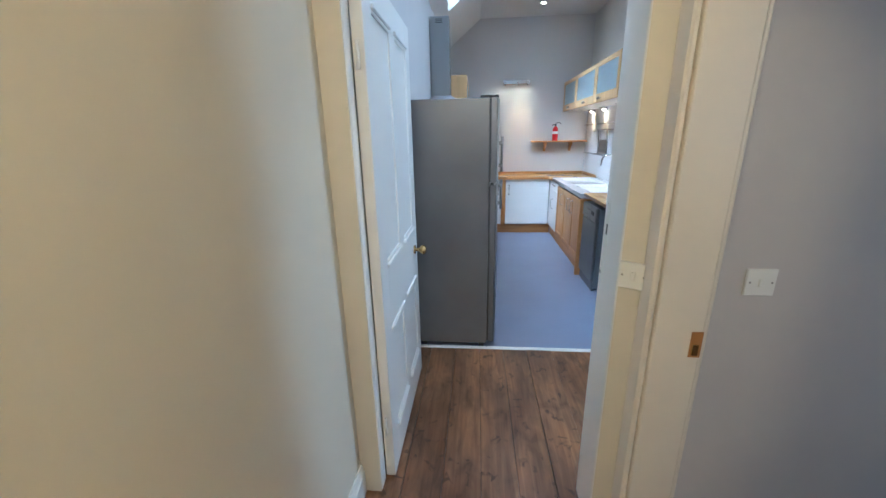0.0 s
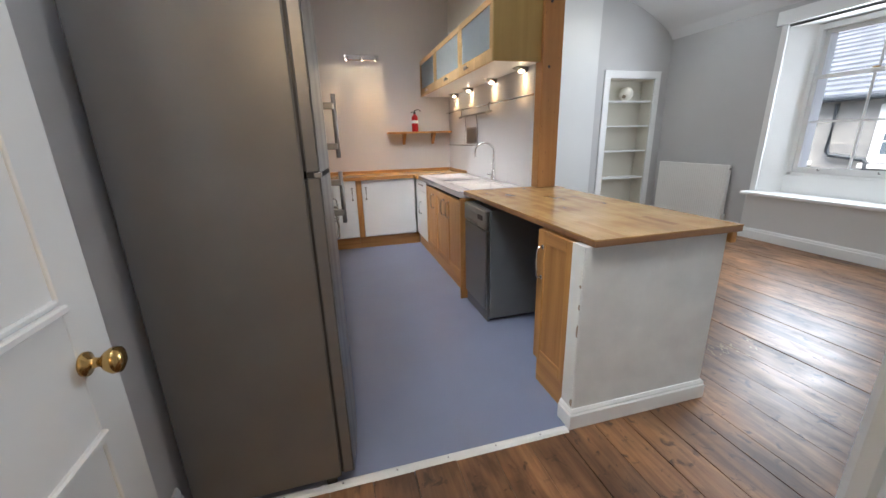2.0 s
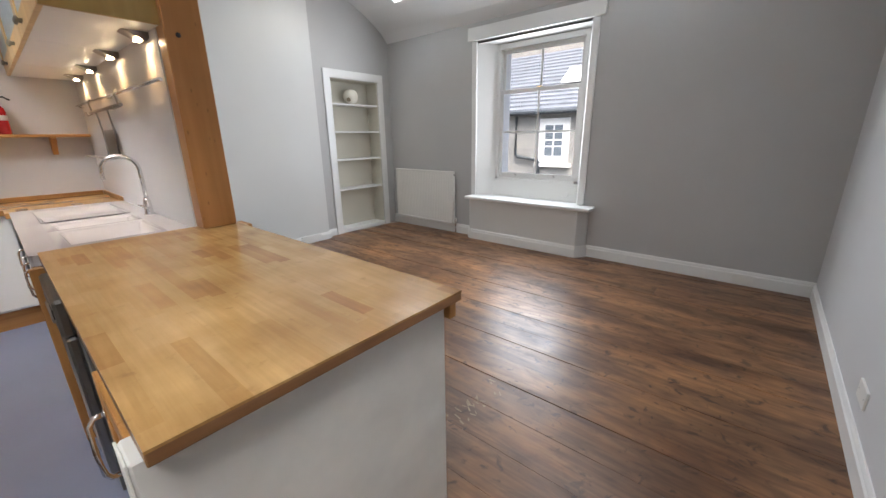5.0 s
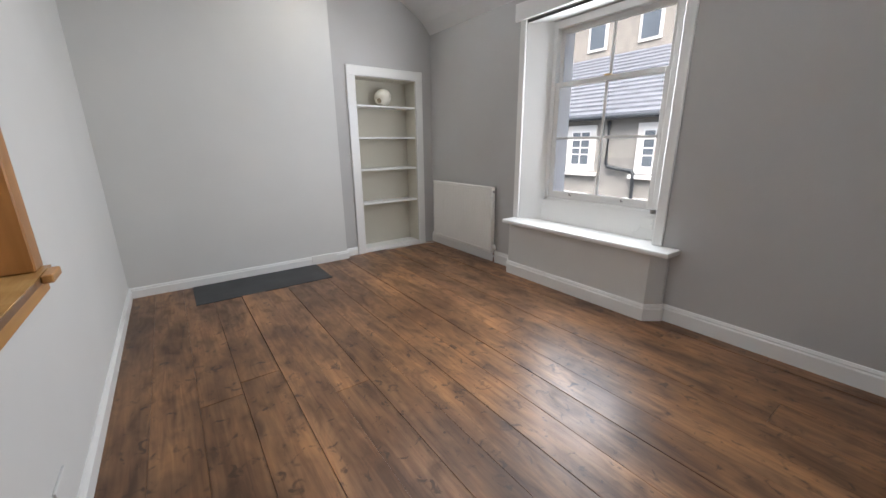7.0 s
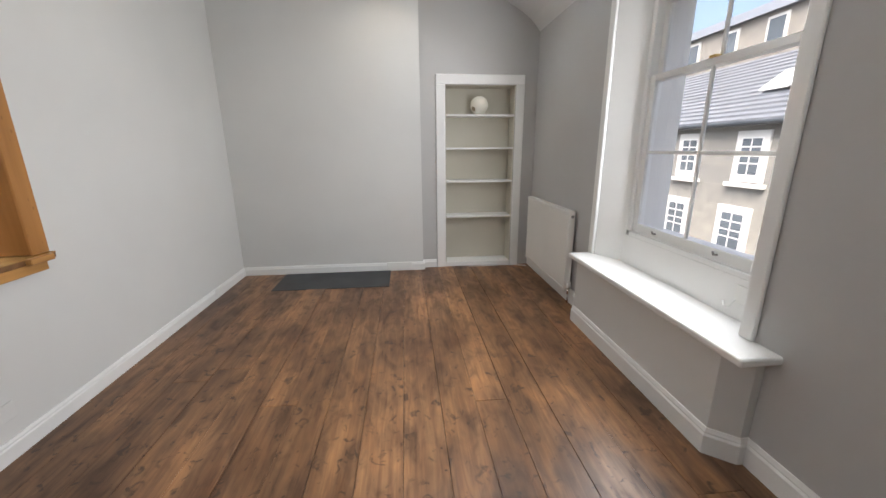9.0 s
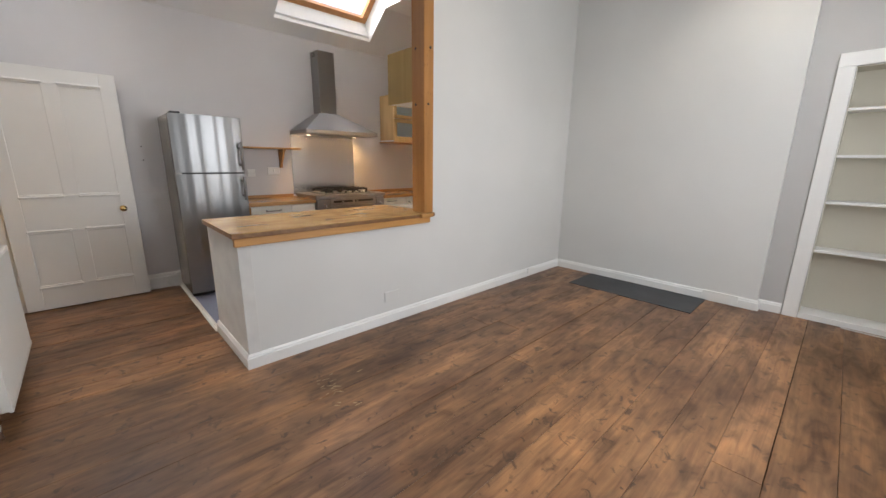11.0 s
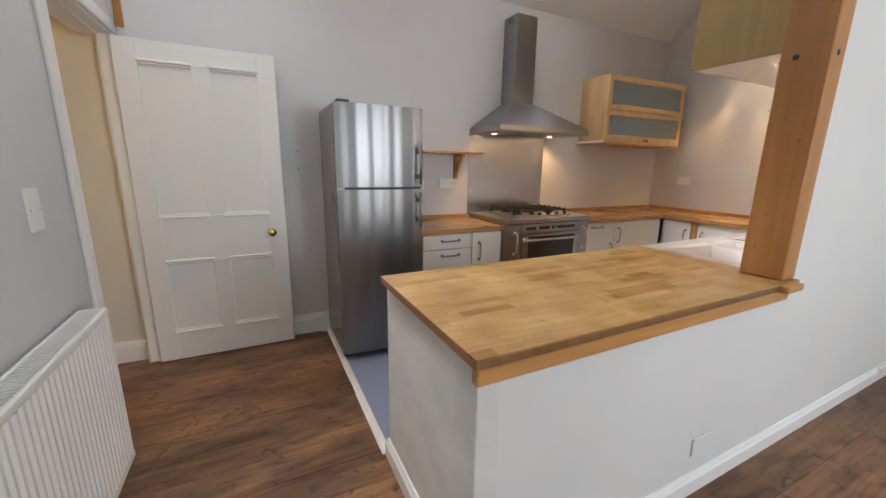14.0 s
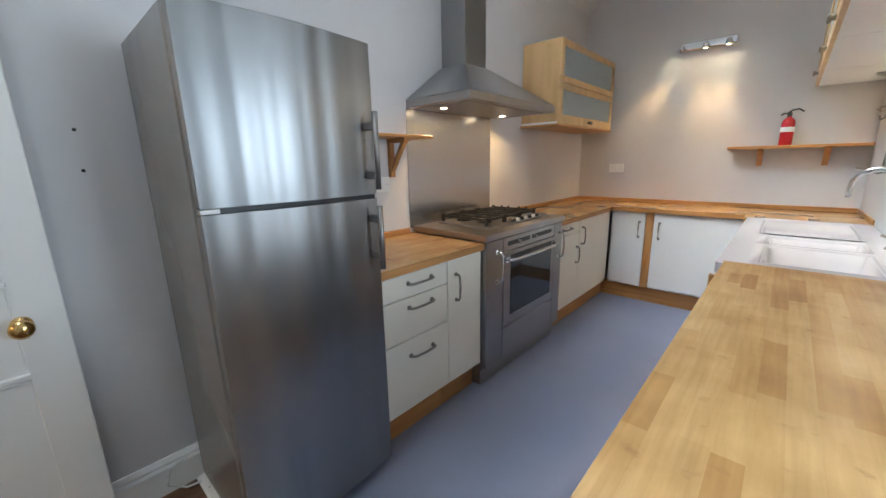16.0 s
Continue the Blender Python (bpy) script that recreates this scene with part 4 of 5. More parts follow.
# ---- sink and tap ----
def sink():
    u = thing("sink", (1.75, 5.25, 0.80), "white ceramic inset sink with a drainer and small half bowl", "sink")
    X0, X1, Y0, Y1, ZT, ZB = 1.452, 2.07, 4.437, 6.055, 0.906, 0.860
    bowls = [(1.60, 1.95, 4.56, 4.98, 0.13), (1.60, 1.95, 5.03, 5.25, 0.08), (1.55, 1.97, 5.32, 5.98, 0.012)]
    bm = bmesh.new()
    # rim built as a grid with the bowls left open
    xs = sorted({X0, X1, *[b[0] for b in bowls], *[b[1] for b in bowls]})
    ys = sorted({Y0, Y1, *[b[2] for b in bowls], *[b[3] for b in bowls]})
    for xa, xb in zip(xs, xs[1:]):
        for ya, yb in zip(ys, ys[1:]):
            cx, cy = (xa + xb) / 2, (ya + yb) / 2
            if any(b[0] < cx < b[1] and b[2] < cy < b[3] for b in bowls):
                continue
            bm.faces.new([bm.verts.new(p) for p in ((xa, ya, ZT), (xb, ya, ZT), (xb, yb, ZT), (xa, yb, ZT))])
    for (ax, ay), (bx, by) in (((X0, Y0), (X1, Y0)), ((X1, Y0), (X1, Y1)), ((X1, Y1), (X0, Y1)), ((X0, Y1), (X0, Y0))):
        bm.faces.new([bm.verts.new(p) for p in ((ax, ay, ZB), (bx, by, ZB), (bx, by, ZT), (ax, ay, ZT))])
    for a, b, c, d, dep in bowls:
        k = 0.02 if dep > 0.05 else 0.012
        rim = [(a, c), (b, c), (b, d), (a, d)]
        low = [(a + k, c + k), (b - k, c + k), (b - k, d - k), (a + k, d - k)]
        for i in range(4):
            j = (i + 1) % 4
            bm.faces.new([bm.verts.new(p) for p in ((*rim[i], ZT), (*rim[j], ZT), (*low[j], ZT - dep), (*low[i], ZT - dep))])
        bm.faces.new([bm.verts.new((*p, ZT - dep)) for p in low])
    bmesh.ops.remove_doubles(bm, verts=bm.verts, dist=0.0005)
    es = [e for e in bm.edges if len(e.link_faces) == 2 and e.calc_face_angle(0) > 0.3]
    bmesh.ops.bevel(bm, geom=es, offset=0.012, segments=3, affect="EDGES")
    body = part("basin", bm, CERAMIC, u)
    for f in body.data.polygons:
        f.use_smooth = True
    for x, y, z in ((1.775, 4.77, ZT - 0.128), (1.775, 5.14, ZT - 0.078)):
        p = part("waste", lathe((x, y, z), [(0.042, 0), (0.042, 0.004), (0.03, 0.005), (0.012, 0.002)]), CHROME, u, "chrome waste")
        part("plug_hole", lathe((x, y, z + 0.004), [(0.022, 0), (0.022, 0.002)]), BLACK, p)
    return u


sink()
tap = thing("mixer_tap", (2.03, 5.12, 0.906), "tall chrome swan neck mixer tap with two levers", "tap")
part("base", lathe((2.03, 5.12, 0.906), [(0.028, 0), (0.028, 0.012), (0.022, 0.02), (0.020, 0.09), (0.014, 0.11)]), CHROME, tap)
arc = [(2.03, 5.12, 1.0), (2.03, 5.12, 1.17)] + [(2.03 - 0.085 + 0.085 * math.cos(a), 5.12 + 0.05 * (1 - math.cos(a)) * 0.6, 1.19 + 0.085 * math.sin(a)) for a in [math.pi * k / 10 for k in range(0, 11)]] + [(1.86, 5.18, 1.14)]
part("spout", T(arc, 0.012, 12), CHROME, tap)
for s in (-1, 1):
    part("lever", T([(2.03, 5.12, 0.955), (2.02, 5.12 + s * 0.035, 0.957), (2.0, 5.12 + s * 0.085, 0.965)], 0.009, 8, 0.006), CHROME, tap)

# ---- cooker ----
def cooker():
    u = thing("range_cooker", (0.16, 4.66, 0), "wide stainless steel range cooker with gas hob and glass oven door", "cooker")
    Y0, Y1, XF = 4.180, 5.140, 0.445
    part("body", B(XL + 0.01, Y0, 0.10, XF - 0.03, Y1, 0.905, 0.003), STEEL, u)
    part("kickplate", B(XL + 0.06, Y0 + 0.005, 0.0, XF - 0.045, Y1 - 0.005, 0.10), STEEL_Y, u, "brushed steel kickplate")
    part("top_plate", B(XL + 0.01, Y0 - 0.012, 0.905, XF + 0.012, Y1 + 0.012, 0.945, 0.006, 2), STEEL_Y, u, "steel hob surround")
    part("left_panel", B(XF - 0.03, Y0 + 0.003, 0.12, XF, 4.352, 0.90, 0.004), STEEL, u)
    part("right_panel", B(XF - 0.03, 5.012, 0.12, XF, Y1 - 0.003, 0.90, 0.004), STEEL, u)
    part("control_panel", B(XF - 0.03, 4.356, 0.815, XF, 5.008, 0.90, 0.004), STEEL_Y, u)
    for a, b in ((4.40, 4.66), (4.69, 4.96)):
        part("slot", B(XF - 0.001, a, 0.845, XF + 0.002, b, 0.872), BLACK, u)
    for y in (4.52, 4.72):
        part("control_knob", lathe((XF, y, 0.856), [(0.013, 0), (0.012, 0.018), (0.008, 0.02)], "X", 14), IRON, u)
    d = part("oven_door", B(XF - 0.03, 4.356, 0.335, XF + 0.004, 5.008, 0.81, 0.004), STEEL_Y, u)
    part("oven_window", B(XF + 0.003, 4.43, 0.40, XF + 0.007, 4.96, 0.74, 0.001), OVENGLASS, d, "dark oven glass")
    part("vent_slot", B(XF + 0.003, 4.43, 0.755, XF + 0.006, 4.96, 0.785), BLACK, d)
    bow((XF + 0.004, 4.39, 0.765), (XF + 0.004, 4.985, 0.765), (0.045, 0, 0), 0.010, CHROME, d, "chrome oven rail")
    part("drawer", B(XF - 0.03, 4.356, 0.12, XF + 0.002, 5.008, 0.325, 0.004), STEEL_Y, u)
    for y, s in ((4.28, 1), (5.07, 1)):
        bow((XF, y, 0.65), (XF, y, 0.83), (0.045, 0, 0), 0.007, CHROME, u, "chrome side pull")
    hob = part("hob_tray", B(-0.06, 4.33, 0.943, 0.37, 4.98, 0.958, 0.008, 2), STEEL_Y, u, "raised steel hob tray")
    for k in range(7):
        yy = 4.62 + 0.05 * k
        part("hob_knob", lathe((0.345, yy, 0.955), [(0.015, 0), (0.014, 0.016), (0.010, 0.022)], (0.35, 0, 1), 12), LABELW if k % 2 else BLACK, hob)
    for (x, y) in ((0.05, 4.47), (0.22, 4.47), (0.05, 4.84), (0.22, 4.84), (0.135, 4.655)):
        b = part("burner", lathe((x, y, 0.957), [(0.045, 0), (0.045, 0.008), (0.032, 0.012), (0.032, 0.02), (0.01, 0.023)]), CASTIRON, hob)
    for a, b in ((4.36, 4.56), (4.565, 4.745), (4.75, 4.95)):
        bm = bmesh.new()
        for (p, q) in (((-0.04, a), (0.31, a)), ((-0.04, b), (0.31, b)), ((-0.04, a), (-0.04, b)), ((0.31, a), (0.31, b)), ((0.135, a), (0.135, b)), ((-0.04, (a + b) / 2), (0.31, (a + b) / 2))):
            box(bm, min(p[0], q[0]) - 0.006, min(p[1], q[1]) + 0.0, 0.985, max(p[0], q[0]) + 0.006, max(p[1], q[1]) + 0.012, 1.0, 0.002)
        for x in (-0.04, 0.31):
            for y in (a + 0.004, b - 0.004):
                box(bm, x - 0.007, y - 0.006, 0.957, x + 0.007, y + 0.012, 1.008)
        for x in (0.03, 0.09, 0.18, 0.24):
            for y in (a, b):
                box(bm, x - 0.004, y, 0.99, x + 0.004, y + 0.012, 1.012)
        part("pan_support", bm, CASTIRON, hob, "black cast iron pan support")
    return u


cooker()
solid("splashback", B(XL, 4.150, 0.93, XL + 0.006, 5.03, 1.665, 0.001), SPLASH, "brushed stainless steel splashback behind the cooker", "splashback", kind="")


HOODBULB = glow("hood_bulb", (1.0, 0.72, 0.42), 6)


def hood():
    u = thing("cooker_hood", (0.0, 4.64, 1.65), "stainless steel chimney cooker hood above the cooker", "cooker hood")
    Y0, Y1, X1, Z0 = 4.155, 5.125, 0.35, 1.665
    part("rim", B(XL, Y0, Z0, X1, Y1, Z0 + 0.045, 0.003), STEEL_Y, u)
    c = [(XL, Y0), (X1, Y0), (X1, Y1), (XL, Y1)]
    t = [(XL, 4.47), (0.07, 4.47), (0.07, 4.72), (XL, 4.72)]
    bm = bmesh.new()
    lo = [bm.verts.new((*p, Z0 + 0.045)) for p in c]
    hi = [bm.verts.new((*p, 1.93)) for p in t]
    for i in range(4):
        bm.faces.new((lo[i], lo[(i + 1) % 4], hi[(i + 1) % 4], hi[i]))
    bm.faces.new(hi)
    bm.faces.new(lo[::-1])
    part("canopy", bm, STEEL, u)
    ch = part("chimney", B(XL, 4.485, 1.93, 0.055, 4.705, 2.66, 0.003), STEEL, u, "steel chimney section")
    for z in (2.60, 2.615, 2.63):
        part("vent", B(XL + 0.06, 4.483, z, XL + 0.13, 4.4855, z + 0.006), BLACK, ch)
    part("filter", B(XL + 0.03, Y0 + 0.05, Z0 - 0.004, X1 - 0.05, Y1 - 0.05, Z0 + 0.001), IRON, u, "grease filter")
    for y in (4.32, 4.96):
        part("hood_lamp", lathe((0.02, y, Z0 - 0.0035), [(0.02, 0), (0.02, -0.002), (0.016, -0.003)]), HOODBULB, u, "lit hood lamp")
    return u


hood()

# ---- fridge ----
def fridge():
    u = thing("fridge_freezer", (0.18, 3.12, 0), "tall stainless steel fridge freezer with grey sides and bar handles", "fridge")
    Y0, Y1 = 2.825, 3.425
    part("body", B(-0.10, Y0, 0.035, 0.42, Y1, 1.755, 0.006), FRSIDE, u, "dark grey fridge body")
    for z0, z1, hz0, hz1 in ((0.05, 1.213, 0.95, 1.19), (1.229, 1.755, 1.25, 1.52)):
        n = 10
        core = B(0.428, Y0 + 0.002, z0, 0.4675, Y1 - 0.002, z1, 0.004)
        pts = [(0.468, Y0 + 0.004)] + [(0.470 + 0.024 * math.sin(math.pi * k / n), Y0 + 0.002 + (Y1 - Y0 - 0.004) * k / n) for k in range(n + 1)] + [(0.468, Y1 - 0.004)]
        bm = prism(pts, "z", z0, z1)
        bmesh.ops.bevel(bm, geom=[e for e in bm.edges if abs(e.verts[0].co.z - e.verts[1].co.z) < 1e-4], offset=0.0015, segments=1, affect="EDGES")
        d = part("fridge_door", bm, FRSTEEL, u, "brushed steel fridge door")
        part("door_edge", core, FRSIDE, d, "dark grey door edge")
        part("door_seal", B(0.42, Y0 + 0.006, z0 + 0.006, 0.428, Y1 - 0.006, z1 - 0.006), BLACK, d)
        h = part("handle", T([(0.535, 3.385, hz0), (0.535, 3.385, hz1)], 0.010, 12), IRON, d, "dull steel bar handle")
        for z in (hz0 + 0.05, hz1 - 0.05):
            part("mount", B(0.475, 3.372, z - 0.014, 0.537, 3.398, z + 0.014, 0.004), IRON, h)
    part("hinge_cover", B(0.36, Y0 + 0.02, 1.755, 0.475, Y0 + 0.10, 1.772, 0.004), BLACK, u)
    # black strip fills the door gap and stands in for its shade
    part("gap_filler", B(0.4285, Y0 + 0.004, 1.2125, 0.462, Y1 - 0.004, 1.2295), BLACK, u, "black strip standing for the dark gap between the doors")
    part("hinge", B(0.45, Y0 - 0.001, 1.2135, 0.474, Y0 + 0.05, 1.2285, 0.002), IRON, u, "small steel middle hinge")
    part("kick_grille", B(0.36, Y0 + 0.01, 0.0, 0.40, Y1 - 0.01, 0.035), BLACK, u)
    for y in (Y0 + 0.04, Y1 - 0.04):
        part("foot", T([(-0.05, y, 0.0), (-0.05, y, 0.036)], 0.015, 8), BLACK, u)
    return u


fridge()

# ---- wall cupboards ----
def flip_door_x(parent, x, sgn, y0, y1, z0, z1, mat, knob_y, rail=0.05, bottom=0.09):
    """A glazed flap facing along x; sgn: the way it faces."""
    xa, xb = (x, x + 0.02) if sgn > 0 else (x - 0.02, x)
    d = part("door", B(xa, y0, z0, xb, y1, z0 + bottom, 0.002), mat, parent)
    part("rail", B(xa, y0, z1 - rail, xb, y1, z1, 0.002), mat, d)
    for a, b in ((y0, y0 + rail), (y1 - rail, y1)):
        part("stile", B(xa, a, z0 + bottom, xb, b, z1 - rail, 0.002), mat, d)
    part("glass_panel", B(xa + 0.007, y0 + rail, z0 + bottom, xa + 0.012, y1 - rail, z1 - rail), FROST, d, "frosted glass panel")
    if knob_y:
        for dy in (-0.02, 0.02) if abs(knob_y) > 0 else ():
            part("knob", lathe(((xb if sgn > 0 else xa), knob_y + dy, z0 + bottom * 0.45), [(0.008, 0), (0.006, 0.012), (0.016, 0.018), (0.016, 0.026), (0.006, 0.03)], "X" if sgn > 0 else "-X", 12), PEWTER, d, "pewter knob")
    return d


def open_box(parent, x0, y0, z0, x1, y1, z1, mat, face):
    """Carcass boards of a wall cupboard, open towards face."""
    t = 0.018
    part("bottom", B(x0, y0, z0, x1, y1, z0 + t, 0.001), WLAMINATE if mat is MAPLE else mat, parent, "pale underside")
    part("top", B(x0, y0, z1 - t, x1, y1, z1, 0.001), mat, parent)
    part("side", B(x0, y0, z0 + t, x1, y0 + t, z1 - t, 0.001), mat, parent)
    part("side", B(x0, y1 - t, z0 + t, x1, y1, z1 - t, 0.001), mat, parent)
    bx0, bx1 = (x1 - t, x1) if face < 0 else (x0, x0 + t)
    part("back", B(bx0, y0 + t, z0 + t, bx1, y1 - t, z1 - t), WLAMINATE, parent)


OLIVE = wood("olive_maple_side", (0.35, 0.23, 0.065), (0.45, 0.31, 0.10), 0.4, 2, 0.4, 0.03)
for y0, y1, k in ((4.375, 5.135, 4.92), (5.14, 6.035, 5.55), (6.04, 6.795, 6.40)):
    u = thing("wall_cupboard", (1.89, (y0 + y1) / 2, 1.86), "maple wall cupboard with a frosted glass flap and pewter knobs", "cupboard", "cupboards over the sink")
    open_box(u, 1.71, y0, 1.86, XP0, y1, 2.285, MAPLE, -1)
    flip_door_x(u, 1.71, -1, y0 + 0.002, y1 - 0.002, 1.86, 2.285, MAPLE, k)
    if y0 < 4.4:
        part("end_panel", B(1.692, y0 - 0.018, 1.858, XP0 - 0.002, y0 - 0.001, 2.287, 0.001), OLIVE, u, "olive tinted end panel")
u = thing("wall_cupboard_double", (0.03, 6.1, 1.63), "maple wall cupboard with two stacked frosted glass flaps", "cupboard")
open_box(u, XL, 5.50, 1.63, 0.185, 6.68, 2.265, MAPLE, 1)
flip_door_x(u, 0.185, 1, 5.502, 6.678, 1.632, 1.94, MAPLE, 6.10, 0.05, 0.07)
flip_door_x(u, 0.185, 1, 5.502, 6.678, 1.945, 2.263, MAPLE, 0, 0.05, 0.05)
part("base_board", B(XL, 5.48, 1.612, 0.21, 6.70, 1.629, 0.003), OAK_Y, u, "oak base board")

# ---- lamps under the cupboards and on the wall ----
WARM = (1.0, 0.57, 0.24)
for y in (4.59, 5.21, 5.87, 6.42):
    u = thing("cupboard_lamp", (2.0, y, 1.86), "small steel triangular under cupboard lamp, lit", "lamp", "lamps under the cupboards")
    part("housing", prism([(1.97, 1.858), (2.075, 1.858), (2.075, 1.832), (2.06, 1.818)], "y", y - 0.045, y + 0.045), STEEL_Y, u)
    part("bulb", B(2.025, y - 0.03, 1.822, 2.055, y + 0.03, 1.830, 0.002), BULB, u, "glowing lens")
    lamp("cupboard_lamp_light", "SPOT", look((2.02, y, 1.815), (2.05, y, 1.0)), 1.15, WARM, spot=110, radius=0.02)
u = thing("spotlight_bar", (0.95, 6.78, 2.28), "chrome wall bar with three small lit spotlights", "wall lamp")
part("bar", B(0.74, 6.765, 2.28, 1.16, 6.799, 2.345, 0.006), CHROME, u)
for x, tx, tz in ((0.77, 0.25, 1.2), (0.95, 0.95, 1.0), (1.11, 1.13, 1.0)):
    d = (Vector((tx, 6.70, tz)) - Vector((x, 6.72, 2.29))).normalized()
    at = Vector((x, 6.69, 2.29))
    part("stem", T([(x, 6.77, 2.312), at], 0.006, 8), CHROME, u)
    s = part("spot_head", lathe(at - d * 0.02, [(0.012, 0), (0.020, 0.01), (0.030, 0.055), (0.028, 0.055), (0.018, 0.02)], d, 16), CHROME, u)
    part("bulb", lathe(at + d * 0.005, [(0.016, 0), (0.021, 0.022), (0.002, 0.026)], d, 14), BULB, s, "lit bulb")
    lamp("spot_light", "SPOT", look(at + d * 0.045, at + d * 1.0), 7.5, WARM, spot=52, radius=0.015)
for y in (4.32, 4.96):
    lamp("hood_light", "SPOT", look((0.02, y, 1.652), (-0.02, y, 0.9)), 4.2, WARM, spot=140, radius=0.02)

# ---- shelves, rail and small kitchen things ----
u = thing("wall_shelf", (1.62, 6.7, 1.4), "oak shelf on two brackets above the back worktop", "shelf")
part("board", B(1.21, 6.625, 1.40, 2.06, 6.799, 1.422, 0.003), OAK_X, u)
for x in (1.43, 1.83):
    b = part("bracket", prism([(6.799, 1.40), (6.66, 1.40), (6.66, 1.385), (6.765, 1.29), (6.775, 1.26), (6.799, 1.26)], "x", x - 0.018, x + 0.018), OAK, u, "oak bracket")
u = thing("wall_shelf_small", (-0.06, 3.85, 1.49), "short oak shelf on a triangular bracket beside the hood", "shelf")
part("board", B(XL, 3.46, 1.48, 0.03, 4.21, 1.498, 0.003), OAK_Y, u)
bm = B(XL, 3.995, 1.26, XL + 0.025, 4.03, 1.48, 0.003)
part("bracket", bm, OAK, u)
part("bracket_arm", B(XL + 0.025, 3.995, 1.455, 0.01, 4.03, 1.48, 0.003), OAK_X, u)
part("bracket_brace", prism([(XL + 0.025, 1.29), (XL + 0.025, 1.325), (-0.03, 1.455), (0.0, 1.455)], "y", 4.0, 4.025), OAK, u)
u = thing("fire_extinguisher", (1.575, 6.70, 1.422), "small red fire extinguisher standing on the oak shelf", "fire extinguisher")
part("cylinder", lathe((1.575, 6.70, 1.422), [(0.038, 0), (0.042, 0.006), (0.042, 0.17), (0.036, 0.195), (0.018, 0.212), (0.014, 0.22)]), RED, u)
part("label_band", lathe((1.575, 6.70, 1.525), [(0.0425, 0), (0.0430, 0.001), (0.0430, 0.036), (0.0425, 0.037)]), LABELW, u, "pale printed label")
part("valve", lathe((1.575, 6.70, 1.64), [(0.013, 0), (0.015, 0.006), (0.015, 0.03), (0.010, 0.036)]), BLACK, u)
part("lever", T([(1.565, 6.70, 1.672), (1.585, 6.695, 1.69), (1.625, 6.68, 1.695), (1.655, 6.67, 1.672)], 0.006, 8), BLACK, u)
part("lever", T([(1.565, 6.70, 1.665), (1.54, 6.69, 1.668), (1.525, 6.68, 1.655)], 0.006, 8), BLACK, u)
u = thing("utensil_rail", (2.06, 5.6, 1.64), "steel hanging rail fixed along the sink wall", "rail")
part("rail", T([(2.045, 4.40, 1.635), (2.045, 6.78, 1.655)], 0.009, 10), CHROME, u)
for y in (4.5, 5.6, 6.7):
    part("post", T([(2.045, y, 1.64), (2.08, y, 1.64)], 0.007, 8), CHROME, u)
u = thing("hanging_rack", (2.03, 5.7, 1.25), "steel hanging rack with a plate holder on the rail", "rack")
for y in (6.10, 5.24):
    part("hook", T([(2.035, y, 1.66), (2.02, y, 1.64), (2.03, y, 1.56), (2.0, y, 1.545), (1.995, y, 1.57)], 0.006, 8), IRON, u)
part("bar", T([(2.03, 6.16, 1.57), (2.03, 5.19, 1.57)], 0.011, 10), IRON, u)
for y in (6.0, 5.62):
    part("wire", T([(2.035, y, 1.57), (2.045, y, 1.45), (2.045, y, 1.25), (1.98, y, 1.24)], 0.006, 8), IRON, u)
part("back_plate", B(2.045, 5.66, 1.27, 2.05, 5.97, 1.44, 0.002), STEEL, u)
part("tray_bar", T([(1.99, 6.52, 1.245), (1.99, 5.60, 1.245)], 0.009, 10), IRON, u)
post = thing("timber_post", (2.14, 4.29, 0.9), "stained pine post rising from the counter to the ceiling", "post")
part("shaft", B(2.076, 4.325, 0.919, 2.240, 4.429, 3.215, 0.005), POSTWOOD, post)
for z, y in ((1.82, 4.37), (2.25, 4.39)):
    part("peg", lathe((2.240, y, z), [(0.011, 0), (0.011, 0.0015), (0.002, 0.002)], "X", 12), BLACK, post)
    part("peg", lathe((2.13, 4.325, z), [(0.011, 0), (0.011, 0.0015), (0.002, 0.002)], "-Y", 12), BLACK, post)


def wall_plate(name, at, size, face, label, category, dots=2, rocker=True, mat=None):
    """A flat electrical plate; face: axis it looks along."""
    (x, y, z), (w, h) = at, size
    u = thing(name, at, label, category)

    def pl(a0, a1, z0, z1, d0, d1, bev=0.0015):
        if face == "-y":
            return B(x + a0, y - d1, z + z0, x + a1, y - d0, z + z1, bev)
        if face == "+y":
            return B(x + a0, y + d0, z + z0, x + a1, y + d1, z + z1, bev)
        if face == "+x":
            return B(x + d0, y + a0, z + z0, x + d1, y + a1, z + z1, bev)
        return B(x - d1, y + a0, z + z0, x - d0, y + a1, z + z1, bev)
    part("plate", pl(-w / 2, w / 2, -h / 2, h / 2, 0.0, 0.010, 0.002), mat or PLASTIC, u)
    if rocker:
        part("rocker", pl(-0.007, 0.007, -0.013, 0.013, 0.009, 0.015), PLASTIC, u)
    for k in range(dots):
        a = (-1 if k == 0 else 1) * w * 0.37
        part("screw", pl(a - 0.003, a + 0.003, -0.003, 0.003, 0.009, 0.0108, 0.0008), IRON, u)
    return u


